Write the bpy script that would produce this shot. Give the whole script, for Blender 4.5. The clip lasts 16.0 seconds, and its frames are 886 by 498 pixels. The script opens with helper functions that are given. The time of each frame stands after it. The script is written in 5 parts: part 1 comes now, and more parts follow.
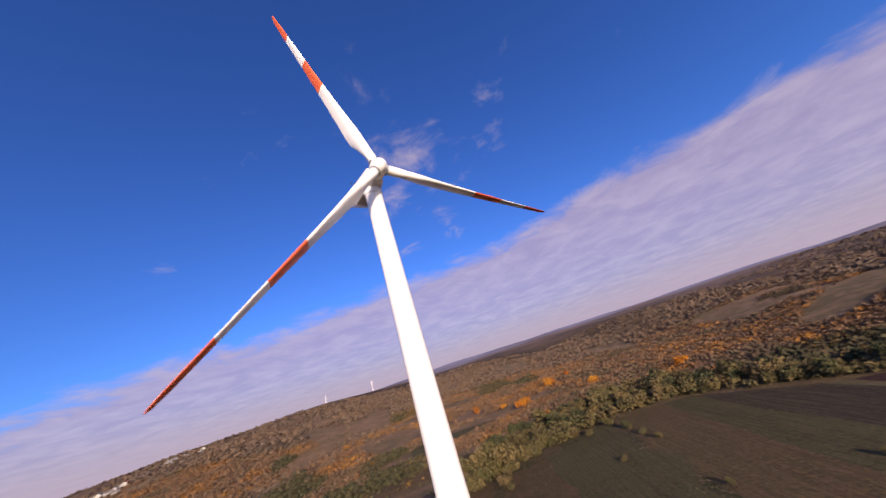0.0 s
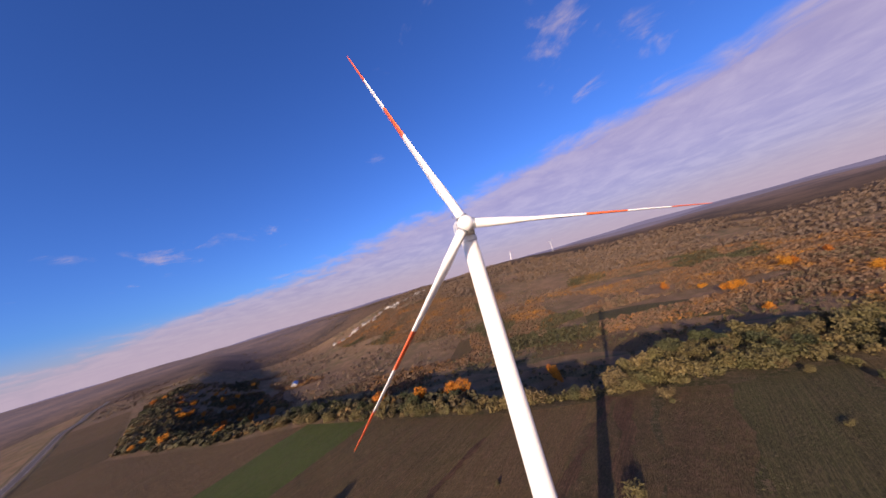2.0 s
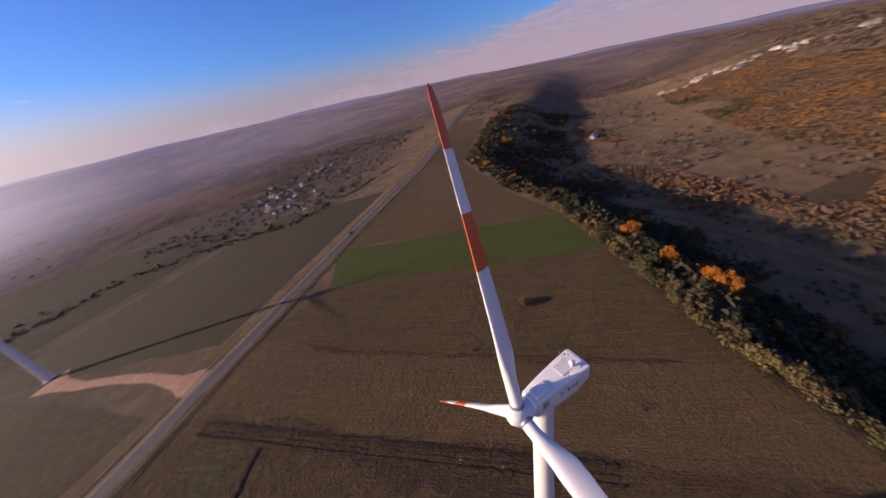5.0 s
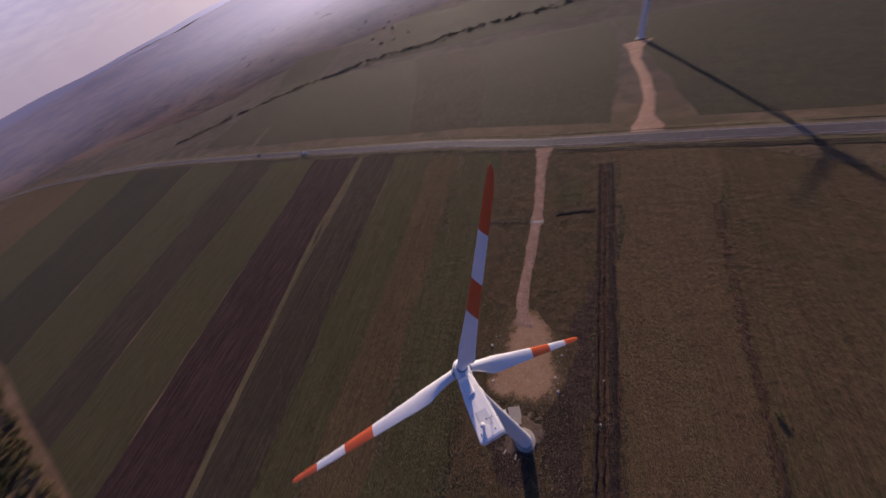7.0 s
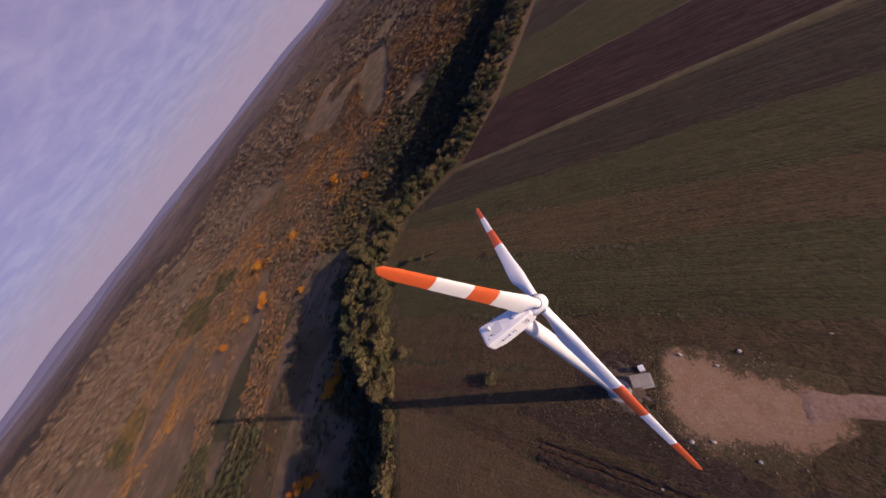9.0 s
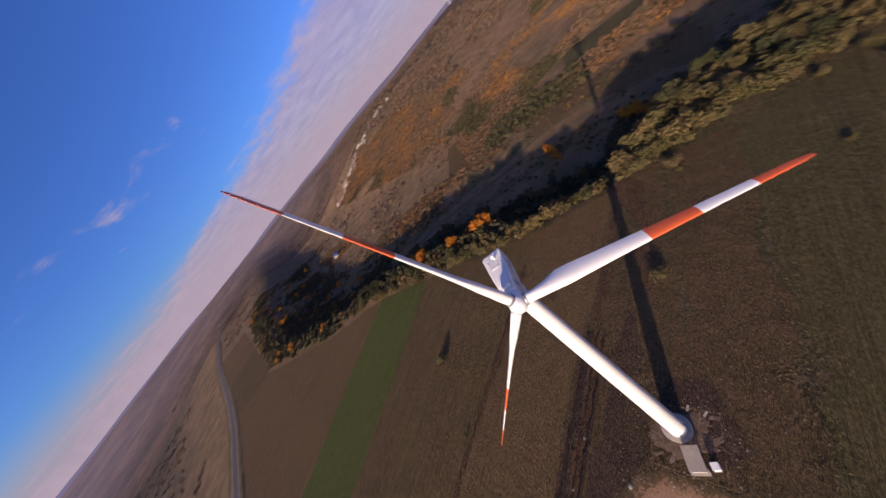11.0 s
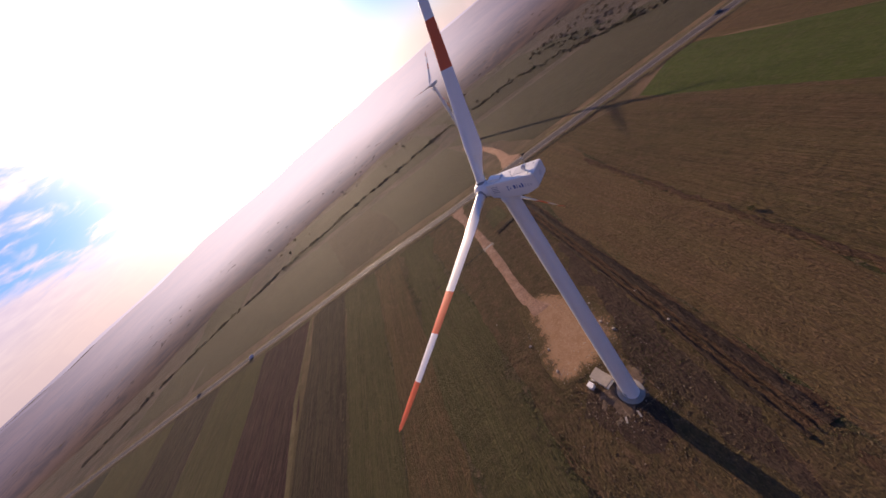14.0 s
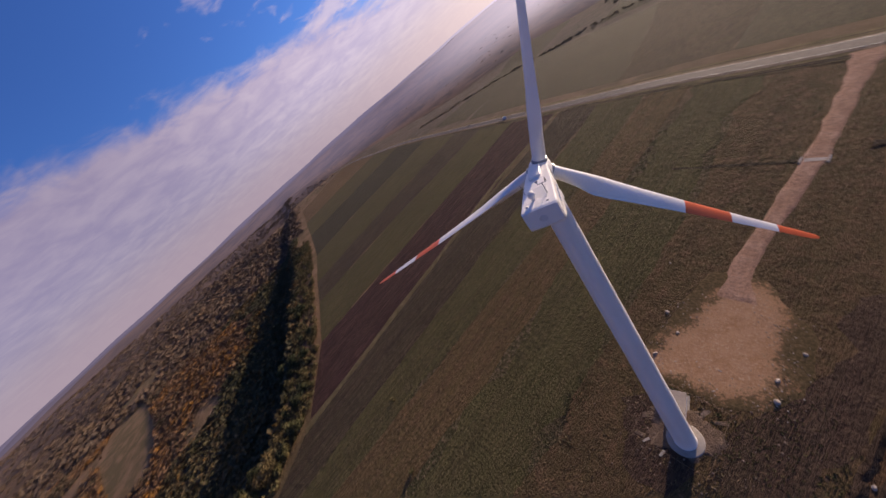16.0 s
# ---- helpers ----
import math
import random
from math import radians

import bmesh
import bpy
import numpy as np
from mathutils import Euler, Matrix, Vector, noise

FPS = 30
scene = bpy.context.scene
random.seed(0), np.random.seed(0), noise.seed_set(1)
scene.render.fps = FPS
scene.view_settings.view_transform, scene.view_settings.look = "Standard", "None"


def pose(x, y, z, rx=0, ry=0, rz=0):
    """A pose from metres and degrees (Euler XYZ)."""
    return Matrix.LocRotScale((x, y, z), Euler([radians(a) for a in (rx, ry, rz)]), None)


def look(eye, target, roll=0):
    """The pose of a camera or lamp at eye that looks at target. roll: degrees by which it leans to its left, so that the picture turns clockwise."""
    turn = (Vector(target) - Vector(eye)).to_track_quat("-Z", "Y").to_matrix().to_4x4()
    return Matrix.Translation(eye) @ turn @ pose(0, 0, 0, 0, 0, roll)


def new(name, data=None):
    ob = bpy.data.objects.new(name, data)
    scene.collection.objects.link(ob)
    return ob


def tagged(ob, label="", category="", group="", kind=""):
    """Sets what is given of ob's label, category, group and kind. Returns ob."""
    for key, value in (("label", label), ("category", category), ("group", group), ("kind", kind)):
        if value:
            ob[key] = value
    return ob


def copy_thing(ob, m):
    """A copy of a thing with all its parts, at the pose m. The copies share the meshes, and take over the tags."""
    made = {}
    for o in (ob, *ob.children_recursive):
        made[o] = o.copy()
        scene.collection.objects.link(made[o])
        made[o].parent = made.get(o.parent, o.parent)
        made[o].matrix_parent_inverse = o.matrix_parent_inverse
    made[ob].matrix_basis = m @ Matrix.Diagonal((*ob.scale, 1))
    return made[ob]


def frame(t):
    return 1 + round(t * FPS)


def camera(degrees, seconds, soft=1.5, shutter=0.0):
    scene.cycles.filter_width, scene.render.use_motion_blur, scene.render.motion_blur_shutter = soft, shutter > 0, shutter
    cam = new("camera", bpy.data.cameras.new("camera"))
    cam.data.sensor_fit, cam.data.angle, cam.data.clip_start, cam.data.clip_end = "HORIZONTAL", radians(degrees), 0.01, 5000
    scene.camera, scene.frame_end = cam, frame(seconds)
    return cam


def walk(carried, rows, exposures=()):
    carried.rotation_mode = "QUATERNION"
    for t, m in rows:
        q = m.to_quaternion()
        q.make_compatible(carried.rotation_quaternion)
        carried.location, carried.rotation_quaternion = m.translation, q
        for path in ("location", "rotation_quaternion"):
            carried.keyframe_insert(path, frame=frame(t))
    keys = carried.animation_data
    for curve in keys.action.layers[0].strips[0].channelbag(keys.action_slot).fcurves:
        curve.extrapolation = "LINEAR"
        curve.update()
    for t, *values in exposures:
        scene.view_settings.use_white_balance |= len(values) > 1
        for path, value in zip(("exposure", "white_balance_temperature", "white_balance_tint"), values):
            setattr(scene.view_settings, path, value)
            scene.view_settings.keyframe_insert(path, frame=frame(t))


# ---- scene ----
cam = camera(112.6, 16.0, 1.5, 0.3)
ROWS = [
    (0, -7.56, 40.21, 49.85, 179.70, 20.66, -18.59),
    (0.7, -13.95, 42.05, 56.10, 194.26, 18.77, -18.52),
    (1.5, -22.48, 42.53, 65.76, 209.67, 11.91, -17.24),
    (2.2, -29.16, 39.75, 76.10, 222.60, 2.14, -15.80),
    (3, -33.68, 32.71, 89.12, 236.41, -10.32, -15.70),
    (3.6, -33.52, 25.09, 97.97, 247.73, -17.66, -14.90),
    (4.2, -30.35, 15.58, 106.00, 260.06, -23.34, -13.54),
    (4.8, -24.48, 5.99, 113.01, 276.17, -28.58, -12.42),
    (5.5, -14.65, -2.86, 119.57, 303.48, -35.74, -12.50),
    (6, -5.75, -7.18, 123.13, 329.31, -41.85, -13.67),
    (6.5, 3.37, -8.19, 124.63, 359.24, -46.81, -18.93),
    (7, 12.18, -6.76, 126.24, 395.34, -49.30, -27.89),
    (7.5, 17.78, -1.65, 126.11, 426.91, -48.38, -36.19),
    (8, 20.67, 5.51, 125.88, 456.01, -45.44, -42.53),
    (8.5, 19.94, 13.46, 125.44, 479.55, -42.60, -46.98),
    (9, 13.13, 20.93, 123.17, 505.12, -41.24, -52.15),
    (9.6, 2.30, 25.78, 119.68, 534.46, -38.18, -55.01),
    (10.2, -10.89, 26.10, 115.50, 562.38, -33.82, -54.50),
    (10.8, -23.46, 21.68, 111.31, 589.20, -29.53, -52.11),
    (11.5, -33.41, 10.24, 107.35, 619.50, -26.42, -48.96),
    (12, -36.66, -2.11, 105.32, 640.58, -25.80, -46.85),
    (12.5, -35.13, -15.02, 104.08, 661.67, -25.84, -46.06),
    (13, -29.57, -26.93, 102.98, 682.94, -26.56, -43.75),
    (13.5, -21.75, -35.48, 102.24, 702.58, -28.14, -41.54),
    (14, -10.29, -40.83, 102.05, 724.58, -30.66, -41.54),
    (14.5, -0.35, -41.95, 101.63, 742.05, -31.77, -42.58),
    (15, 10.68, -36.77, 100.51, 761.82, -31.45, -43.83),
    (15.5, 17.94, -29.33, 98.90, 777.98, -30.24, -43.65),
    (15.8, 20.71, -22.40, 97.52, 788.05, -29.34, -43.25),
    (16, 22.47, -19.48, 97.00, 793.98, -28.64, -41.92),
]
EXPOSURES = ((0.0, 0.45, 6500.0, 22.0), (3.0, 0.45, 6700.0, 24.0), (5.5, 0.12, 6800.0, 26.0), (7.0, -0.16, 6300.0, 28.0), (7.6, -0.2, 6200.0, 28.0), (8.5, -0.04, 6300.0, 30.0), (9.0, 0.04, 6400.0, 29.0), (11.5, 0.28, 6900.0, 24.0), (13.0, 0.30, 7500.0, 26.0), (15.0, 0.16, 7200.0, 24.0), (16.0, 0.12, 6900.0, 22.0))
SPIN = -18.1


def gaze(x, y, z, yaw, pitch, roll):
    return pose(x, y, z, 0, 0, yaw) @ pose(0, 0, 0, 90 + pitch, 0, 0) @ pose(0, 0, 0, 0, 0, roll)


walk(cam, [(t, gaze(*row)) for t, *row in ROWS], EXPOSURES)

# ---- light: low autumn sun and a clear sky with a cloud bank ----
SUN_AZ, SUN_EL = 103.0, 15.5
sun_dir = Vector((math.cos(radians(SUN_AZ)) * math.cos(radians(SUN_EL)), math.sin(radians(SUN_AZ)) * math.cos(radians(SUN_EL)), math.sin(radians(SUN_EL))))
sun = new("sun", bpy.data.lights.new("sun", "SUN"))
sun.data.energy, sun.data.angle, sun.data.color = 5.0, radians(0.6), (1.0, 0.83, 0.61)
sun.matrix_world = look(sun_dir * 300, (0, 0, 0))


class Nodes:
    """Short-hand for a node tree."""

    def __init__(self, tree):
        self.tree = tree
        tree.nodes.clear()

    def add(self, kind, **values):
        node = self.tree.nodes.new(kind)
        for key, value in values.items():
            if key in node.inputs:
                self.put(node.inputs[key], value)
            else:
                setattr(node, key, value)
        return node

    def put(self, socket, value):
        if isinstance(value, bpy.types.NodeSocket):
            self.tree.links.new(value, socket)
        else:
            socket.default_value = value

    def math(self, op, a, b=0.0, c=0.0):
        node = self.tree.nodes.new("ShaderNodeMath")
        node.operation = op
        for socket, value in zip(node.inputs, (a, b, c)):
            self.put(socket, value)
        return node.outputs[0]

    def mix(self, fac, a, b, blend="MIX"):
        node = self.tree.nodes.new("ShaderNodeMix")
        node.data_type, node.blend_type = "RGBA", blend
        self.put(node.inputs[0], fac)
        for socket, value in ((node.inputs[6], a), (node.inputs[7], b)):
            self.put(socket, (*value, 1) if isinstance(value, tuple) and len(value) == 3 else value)
        return node.outputs[2]

    def step(self, value, low, high, to_low=0.0, to_high=1.0):
        node = self.tree.nodes.new("ShaderNodeMapRange")
        node.interpolation_type = "SMOOTHSTEP"
        for socket, v in zip(node.inputs, (value, low, high, to_low, to_high)):
            self.put(socket, v)
        return node.outputs[0]

    def noise(self, vector, scale, detail=4.0, rough=0.55, warp=0.0):
        node = self.tree.nodes.new("ShaderNodeTexNoise")
        for key, v in (("Vector", vector), ("Scale", scale), ("Detail", detail), ("Roughness", rough), ("Distortion", warp)):
            self.put(node.inputs[key], v)
        return node.outputs[0]


def make_world():
    world = bpy.data.worlds.new("sky")
    scene.world = world
    world.use_nodes = True
    n = Nodes(world.node_tree)
    sky = n.add("ShaderNodeTexSky", sky_type="NISHITA", sun_disc=False, sun_elevation=radians(SUN_EL), sun_rotation=radians(90 - SUN_AZ), altitude=300.0, air_density=1.0, dust_density=0.9, ozone_density=2.2)
    d = n.add("ShaderNodeTexCoord").outputs["Generated"]
    xyz = n.add("ShaderNodeSeparateXYZ", Vector=d)
    x, y, z = xyz.outputs
    # the cloud sheet seen in perspective: direction over height
    flat = n.add("ShaderNodeCombineXYZ", X=n.math("DIVIDE", x, n.math("ADD", n.math("MAXIMUM", z, 0.0), 0.12)), Y=n.math("DIVIDE", y, n.math("ADD", n.math("MAXIMUM", z, 0.0), 0.12))).outputs[0]
    big = n.noise(flat, 0.55, 5, 0.55)
    fine = n.noise(flat, 3.2, 6, 0.62, 0.4)
    top = n.math("ADD", n.math("ADD", n.math("MULTIPLY", x, -0.11), n.math("MULTIPLY", y, -0.155)), 0.172)
    edge = n.math("SUBTRACT", n.math("ADD", top, n.math("MULTIPLY", n.math("SUBTRACT", big, 0.5), 0.16)), z)
    edge = n.math("ADD", edge, n.math("MULTIPLY", n.math("SUBTRACT", fine, 0.5), 0.11))
    bank = n.step(edge, -0.012, 0.05)
    # broken cloud on both sides of the sun and high in the south
    more = 0.0
    for az, el, low, amount in ((134.0, 22.0, 0.80, 0.165), (-95.0, 33.0, 0.93, 0.085), (66.0, 26.0, 0.90, 0.135)):
        near_by = n.add("ShaderNodeVectorMath", operation="DOT_PRODUCT")
        n.put(near_by.inputs[0], d)
        n.put(near_by.inputs[1], (math.cos(radians(az)) * math.cos(radians(el)), math.sin(radians(az)) * math.cos(radians(el)), math.sin(radians(el))))
        more = n.math("ADD", more, n.step(near_by.outputs["Value"], low, 1.0, 0.0, amount))
    wisp = n.math("MULTIPLY", n.step(n.math("ADD", n.math("MULTIPLY", big, 0.5), n.math("ADD", n.math("MULTIPLY", fine, 0.5), more)), 0.60, 0.72), n.step(z, 0.02, 0.12))
    cover = n.math("MAXIMUM", n.math("MULTIPLY", bank, 0.82), n.math("MULTIPLY", wisp, 0.7))
    toward = n.add("ShaderNodeVectorMath", operation="DOT_PRODUCT")
    n.put(toward.inputs[0], d)
    n.put(toward.inputs[1], tuple(sun_dir))
    glow = n.math("POWER", n.math("MAXIMUM", toward.outputs["Value"], 0.0), 15.0)
    tone = n.mix(n.step(fine, 0.3, 0.75), (3.7, 3.15, 4.25), (4.9, 4.25, 5.0))
    lit = n.step(toward.outputs["Value"], 0.0, 0.85, 1.0, 2.0)
    tone = n.mix(1.0, tone, n.add("ShaderNodeCombineXYZ", X=lit, Y=lit, Z=n.math("POWER", lit, 0.85)).outputs[0], "MULTIPLY")
    tone = n.mix(glow, tone, (32.0, 28.0, 24.0))
    base = n.mix(1.0, sky.outputs[0], (0.42, 0.86, 1.75), "MULTIPLY")
    mixed = n.mix(cover, base, tone)
    broad = n.math("POWER", n.math("MAXIMUM", toward.outputs["Value"], 0.0), 4.0)
    haze = n.step(z, -0.02, n.math("MULTIPLY_ADD", broad, 0.09, 0.11), 0.80, 0.0)
    mixed = n.mix(haze, mixed, n.mix(glow, n.mix(broad, (4.6, 3.9, 4.6), (15.0, 12.6, 11.6)), (24.0, 20.0, 17.0)))
    core = n.math("POWER", n.math("MAXIMUM", toward.outputs["Value"], 0.0), 34.0)
    mixed = n.mix(core, mixed, (62.0, 56.0, 48.0))
    out = n.add("ShaderNodeBackground", Color=mixed, Strength=SKY)
    n.put(n.add("ShaderNodeOutputWorld").inputs["Surface"], out.outputs[0])


SKY = 0.080
make_world()


# ---- materials ----
def material(name, build):
    mat = bpy.data.materials.new(name)
    mat.use_nodes = True
    n = Nodes(mat.node_tree)
    bsdf = n.add("ShaderNodeBsdfPrincipled")
    n.put(n.add("ShaderNodeOutputMaterial").inputs["Surface"], bsdf.outputs[0])
    place = n.add("ShaderNodeNewGeometry").outputs["Position"]
    build(n, bsdf, place)
    return mat


def scaled(n, place, sx, sy, sz=1.0):
    return n.add("ShaderNodeMapping", Vector=place, Scale=(sx, sy, sz)).outputs[0]


def bump(n, bsdf, height, strength, distance):
    node = n.add("ShaderNodeBump", Strength=strength, Distance=distance, Height=height)
    n.put(bsdf.inputs["Normal"], node.outputs[0])


def soil_like(name, tones, rows=0.0, relief=0.25, patch=0.02, rough=0.95):
    """Earth, stubble or turf: three tones mixed at three scales, with furrows along the strips."""

    def build(n, bsdf, place):
        wide = n.noise(place, patch, 5, 0.6)
        mid = n.noise(place, 0.22, 5, 0.65)
        small = n.noise(place, 1.3, 5, 0.75)
        col = n.mix(n.step(wide, 0.34, 0.66), tones[0], tones[1])
        col = n.mix(n.step(n.math("ADD", n.math("MULTIPLY", mid, 0.6), n.math("MULTIPLY", small, 0.4)), 0.44, 0.64), col, tones[2])
        col = n.mix(n.step(small, 0.36, 0.70, 0.0, 0.78), col, tuple(c * 0.36 for c in tones[0]))
        height = n.math("ADD", small, n.math("MULTIPLY", mid, 1.5))
        if rows:
            broad = n.noise(scaled(n, place, 0.17, 0.006), 1.0, 4, 0.65)
            col = n.mix(n.step(broad, 0.36, 0.62, 0.0, 0.30 + rows * 0.5), col, tuple(0.5 * (p + q) * f for p, q, f in zip(tones[1], tones[2], (0.84, 1.02, 0.80))))
            lines = n.noise(scaled(n, place, 1.1, 0.014), 1.0, 3, 0.6)
            thin = n.noise(scaled(n, place, 3.4, 0.05), 1.0, 2, 0.6)
            col = n.mix(n.step(lines, 0.36, 0.64, 0.0, rows), col, tuple(c * 0.55 for c in tones[1]))
            col = n.mix(n.step(thin, 0.46, 0.62, 0.0, rows * 0.8), col, tuple(min(1, c * 1.35) for c in tones[2]))
            tuft = n.noise(scaled(n, place, 1.5, 0.62), 1.0, 4, 0.72)
            col = n.mix(n.step(tuft, 0.50, 0.62, 0.0, 0.42), col, tuple(c * 0.42 for c in tones[1]))
            col = n.mix(n.step(tuft, 0.44, 0.34, 0.0, 0.25), col, tuple(min(1, c * 1.5) for c in tones[2]))
            height = n.math("ADD", height, n.math("ADD", n.math("MULTIPLY", thin, 1.2), n.math("MULTIPLY", tuft, 1.6)))
        n.put(bsdf.inputs["Base Color"], col)
        n.put(bsdf.inputs["Roughness"], rough)
        n.put(bsdf.inputs["Specular IOR Level"], 0.15)
        bump(n, bsdf, height, 1.0, relief * 2.4)

    return material(name, build)


def plain(name, color, rough=0.5, metal=0.0, dirt=0.12, scale=0.8, relief=0.0, streak=False):
    """A painted, moulded or cast surface with faint dirt at two scales."""

    def build(n, bsdf, place):
        soft = n.noise(scaled(n, place, scale, scale, scale * (0.12 if streak else 1.0)), 1.0, 4, 0.6)
        fine = n.noise(place, scale * 9, 3, 0.6)
        col = n.mix(n.step(soft, 0.35, 0.75, 0.0, dirt), color, tuple(c * 0.55 for c in color))
        col = n.mix(n.step(fine, 0.5, 0.8, 0.0, dirt * 0.6), col, tuple(c * 0.7 for c in color))
        n.put(bsdf.inputs["Base Color"], col)
        n.put(bsdf.inputs["Roughness"], n.step(soft, 0.2, 0.8, rough - 0.06, rough + 0.08))
        n.put(bsdf.inputs["Metallic"], metal)
        if relief:
            bump(n, bsdf, fine, 0.5, relief)

    return material(name, build)


def leafy(name, tones, island=False):
    """Foliage: tone by tree or by clump, with lit and dull leaves."""

    def build(n, bsdf, place):
        if island:
            own = n.add("ShaderNodeNewGeometry").outputs["Random Per Island"]
            stand = n.step(n.noise(place, 0.016, 4, 0.65), 0.34, 0.66)
            single = n.step(n.noise(place, 0.16, 3, 0.6), 0.32, 0.68)
            chance = n.math("ADD", n.math("MULTIPLY", stand, 0.52), n.math("ADD", n.math("MULTIPLY", single, 0.33), n.math("MULTIPLY", own, 0.15)))
        else:
            chance = n.add("ShaderNodeObjectInfo").outputs["Random"]
        ramp = n.add("ShaderNodeValToRGB", Fac=chance)
        ramp.color_ramp.interpolation = "LINEAR"
        while len(ramp.color_ramp.elements) < len(tones):
            ramp.color_ramp.elements.new(0.5)
        for k, (el, tone) in enumerate(zip(ramp.color_ramp.elements, tones)):
            el.position, el.color = k / (len(tones) - 1), (*tone, 1)
        fleck = n.noise(place, 1.3, 3, 0.7)
        col = n.mix(n.step(fleck, 0.3, 0.7, 0.0, 0.6), ramp.outputs[0], n.mix(1.0, ramp.outputs[0], (0.45, 0.42, 0.35), "MULTIPLY"))
        n.put(bsdf.inputs["Base Color"], col)
        n.put(bsdf.inputs["Roughness"], 0.8)
        n.put(bsdf.inputs["Specular IOR Level"], 0.2)

    return material(name, build)


def land_build(n, bsdf, place):
    """Rough pasture near the tower, heath and bare woods further out."""
    far = n.add("ShaderNodeVectorMath", operation="LENGTH")
    n.put(far.inputs[0], place)
    wide = n.noise(place, 0.006, 6, 0.6)
    mid = n.noise(place, 0.05, 6, 0.65)
    small = n.noise(place, 0.55, 5, 0.72)
    tiny = n.noise(place, 2.6, 3, 0.7)
    near = n.mix(n.step(mid, 0.38, 0.62), (0.088, 0.066, 0.034), (0.052, 0.050, 0.020))
    near = n.mix(n.step(small, 0.45, 0.68), near, (0.155, 0.108, 0.066))
    near = n.mix(n.step(tiny, 0.5, 0.75, 0.0, 0.55), near, (0.035, 0.030, 0.016))
    away = n.mix(n.step(wide, 0.38, 0.62), (0.190, 0.118, 0.064), (0.132, 0.100, 0.050))
    away = n.mix(n.step(mid, 0.42, 0.64), away, (0.235, 0.146, 0.084))
    away = n.mix(n.step(n.noise(place, 0.018, 4, 0.7), 0.54, 0.70, 0.0, 0.6), away, (0.120, 0.085, 0.045))
    # north of the road painted darker, as ground seen against the sun
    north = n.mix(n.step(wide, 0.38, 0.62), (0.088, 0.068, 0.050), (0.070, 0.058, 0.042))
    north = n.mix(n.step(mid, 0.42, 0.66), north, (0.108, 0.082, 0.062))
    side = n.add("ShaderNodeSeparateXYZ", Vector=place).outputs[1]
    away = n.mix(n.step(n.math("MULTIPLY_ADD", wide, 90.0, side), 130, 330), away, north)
    n.put(bsdf.inputs["Base Color"], n.mix(n.step(far.outputs["Value"], 130, 215), near, away))
    n.put(bsdf.inputs["Roughness"], 0.95)
    n.put(bsdf.inputs["Specular IOR Level"], 0.1)
    bump(n, bsdf, n.math("ADD", small, n.math("MULTIPLY", tiny, 0.5)), 1.0, 1.3)


M_LAND = material("rough_pasture", land_build)
M_CROP = soil_like("winter_crop", ((0.071, 0.089, 0.016), (0.085, 0.103, 0.022), (0.112, 0.101, 0.036)), 0.10, 0.12)
M_STUBBLE = soil_like("stubble", ((0.166, 0.098, 0.044), (0.130, 0.084, 0.036), (0.202, 0.119, 0.061)), 0.25, 0.22)
M_PLOUGH = soil_like("ploughed_soil", ((0.071, 0.032, 0.026), (0.050, 0.024, 0.020), (0.116, 0.061, 0.047)), 0.7, 0.35)
M_DARK = soil_like("dark_tilled_soil", ((0.083, 0.058, 0.035), (0.061, 0.044, 0.026), (0.112, 0.077, 0.046)), 0.55, 0.3)
M_OLIVE = soil_like("olive_meadow", ((0.126, 0.080, 0.035), (0.091, 0.066, 0.025), (0.181, 0.106, 0.053)), 0.35, 0.18)
M_GREENISH = soil_like("green_meadow", ((0.081, 0.071, 0.025), (0.088, 0.072, 0.028), (0.127, 0.094, 0.044)), 0.4, 0.18)
M_WEEDY = soil_like("weedy_fallow", ((0.126, 0.080, 0.037), (0.090, 0.066, 0.027), (0.202, 0.116, 0.066)), 0.06, 0.3, 0.05)
M_RIDGES = soil_like("overgrown_ridges", ((0.139, 0.072, 0.041), (0.105, 0.060, 0.031), (0.201, 0.108, 0.065)), 0.3, 0.5, 0.06)
# meadow with the dark look of backlit ground put into its tones
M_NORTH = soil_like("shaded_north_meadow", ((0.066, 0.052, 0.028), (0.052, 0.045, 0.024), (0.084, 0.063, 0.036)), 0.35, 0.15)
M_DIRT = soil_like("bare_trodden_dirt", ((0.175, 0.118, 0.078), (0.120, 0.078, 0.050), (0.250, 0.175, 0.120)), 0.0, 0.2, 0.12)
M_TURNED = soil_like("turned_brown_soil", ((0.105, 0.062, 0.041), (0.078, 0.047, 0.031), (0.140, 0.088, 0.058)), 0.12, 0.35, 0.08)
M_EARTH = soil_like("fresh_dug_earth", ((0.063, 0.040, 0.028), (0.046, 0.030, 0.022), (0.120, 0.077, 0.053)), 0.3, 0.4)


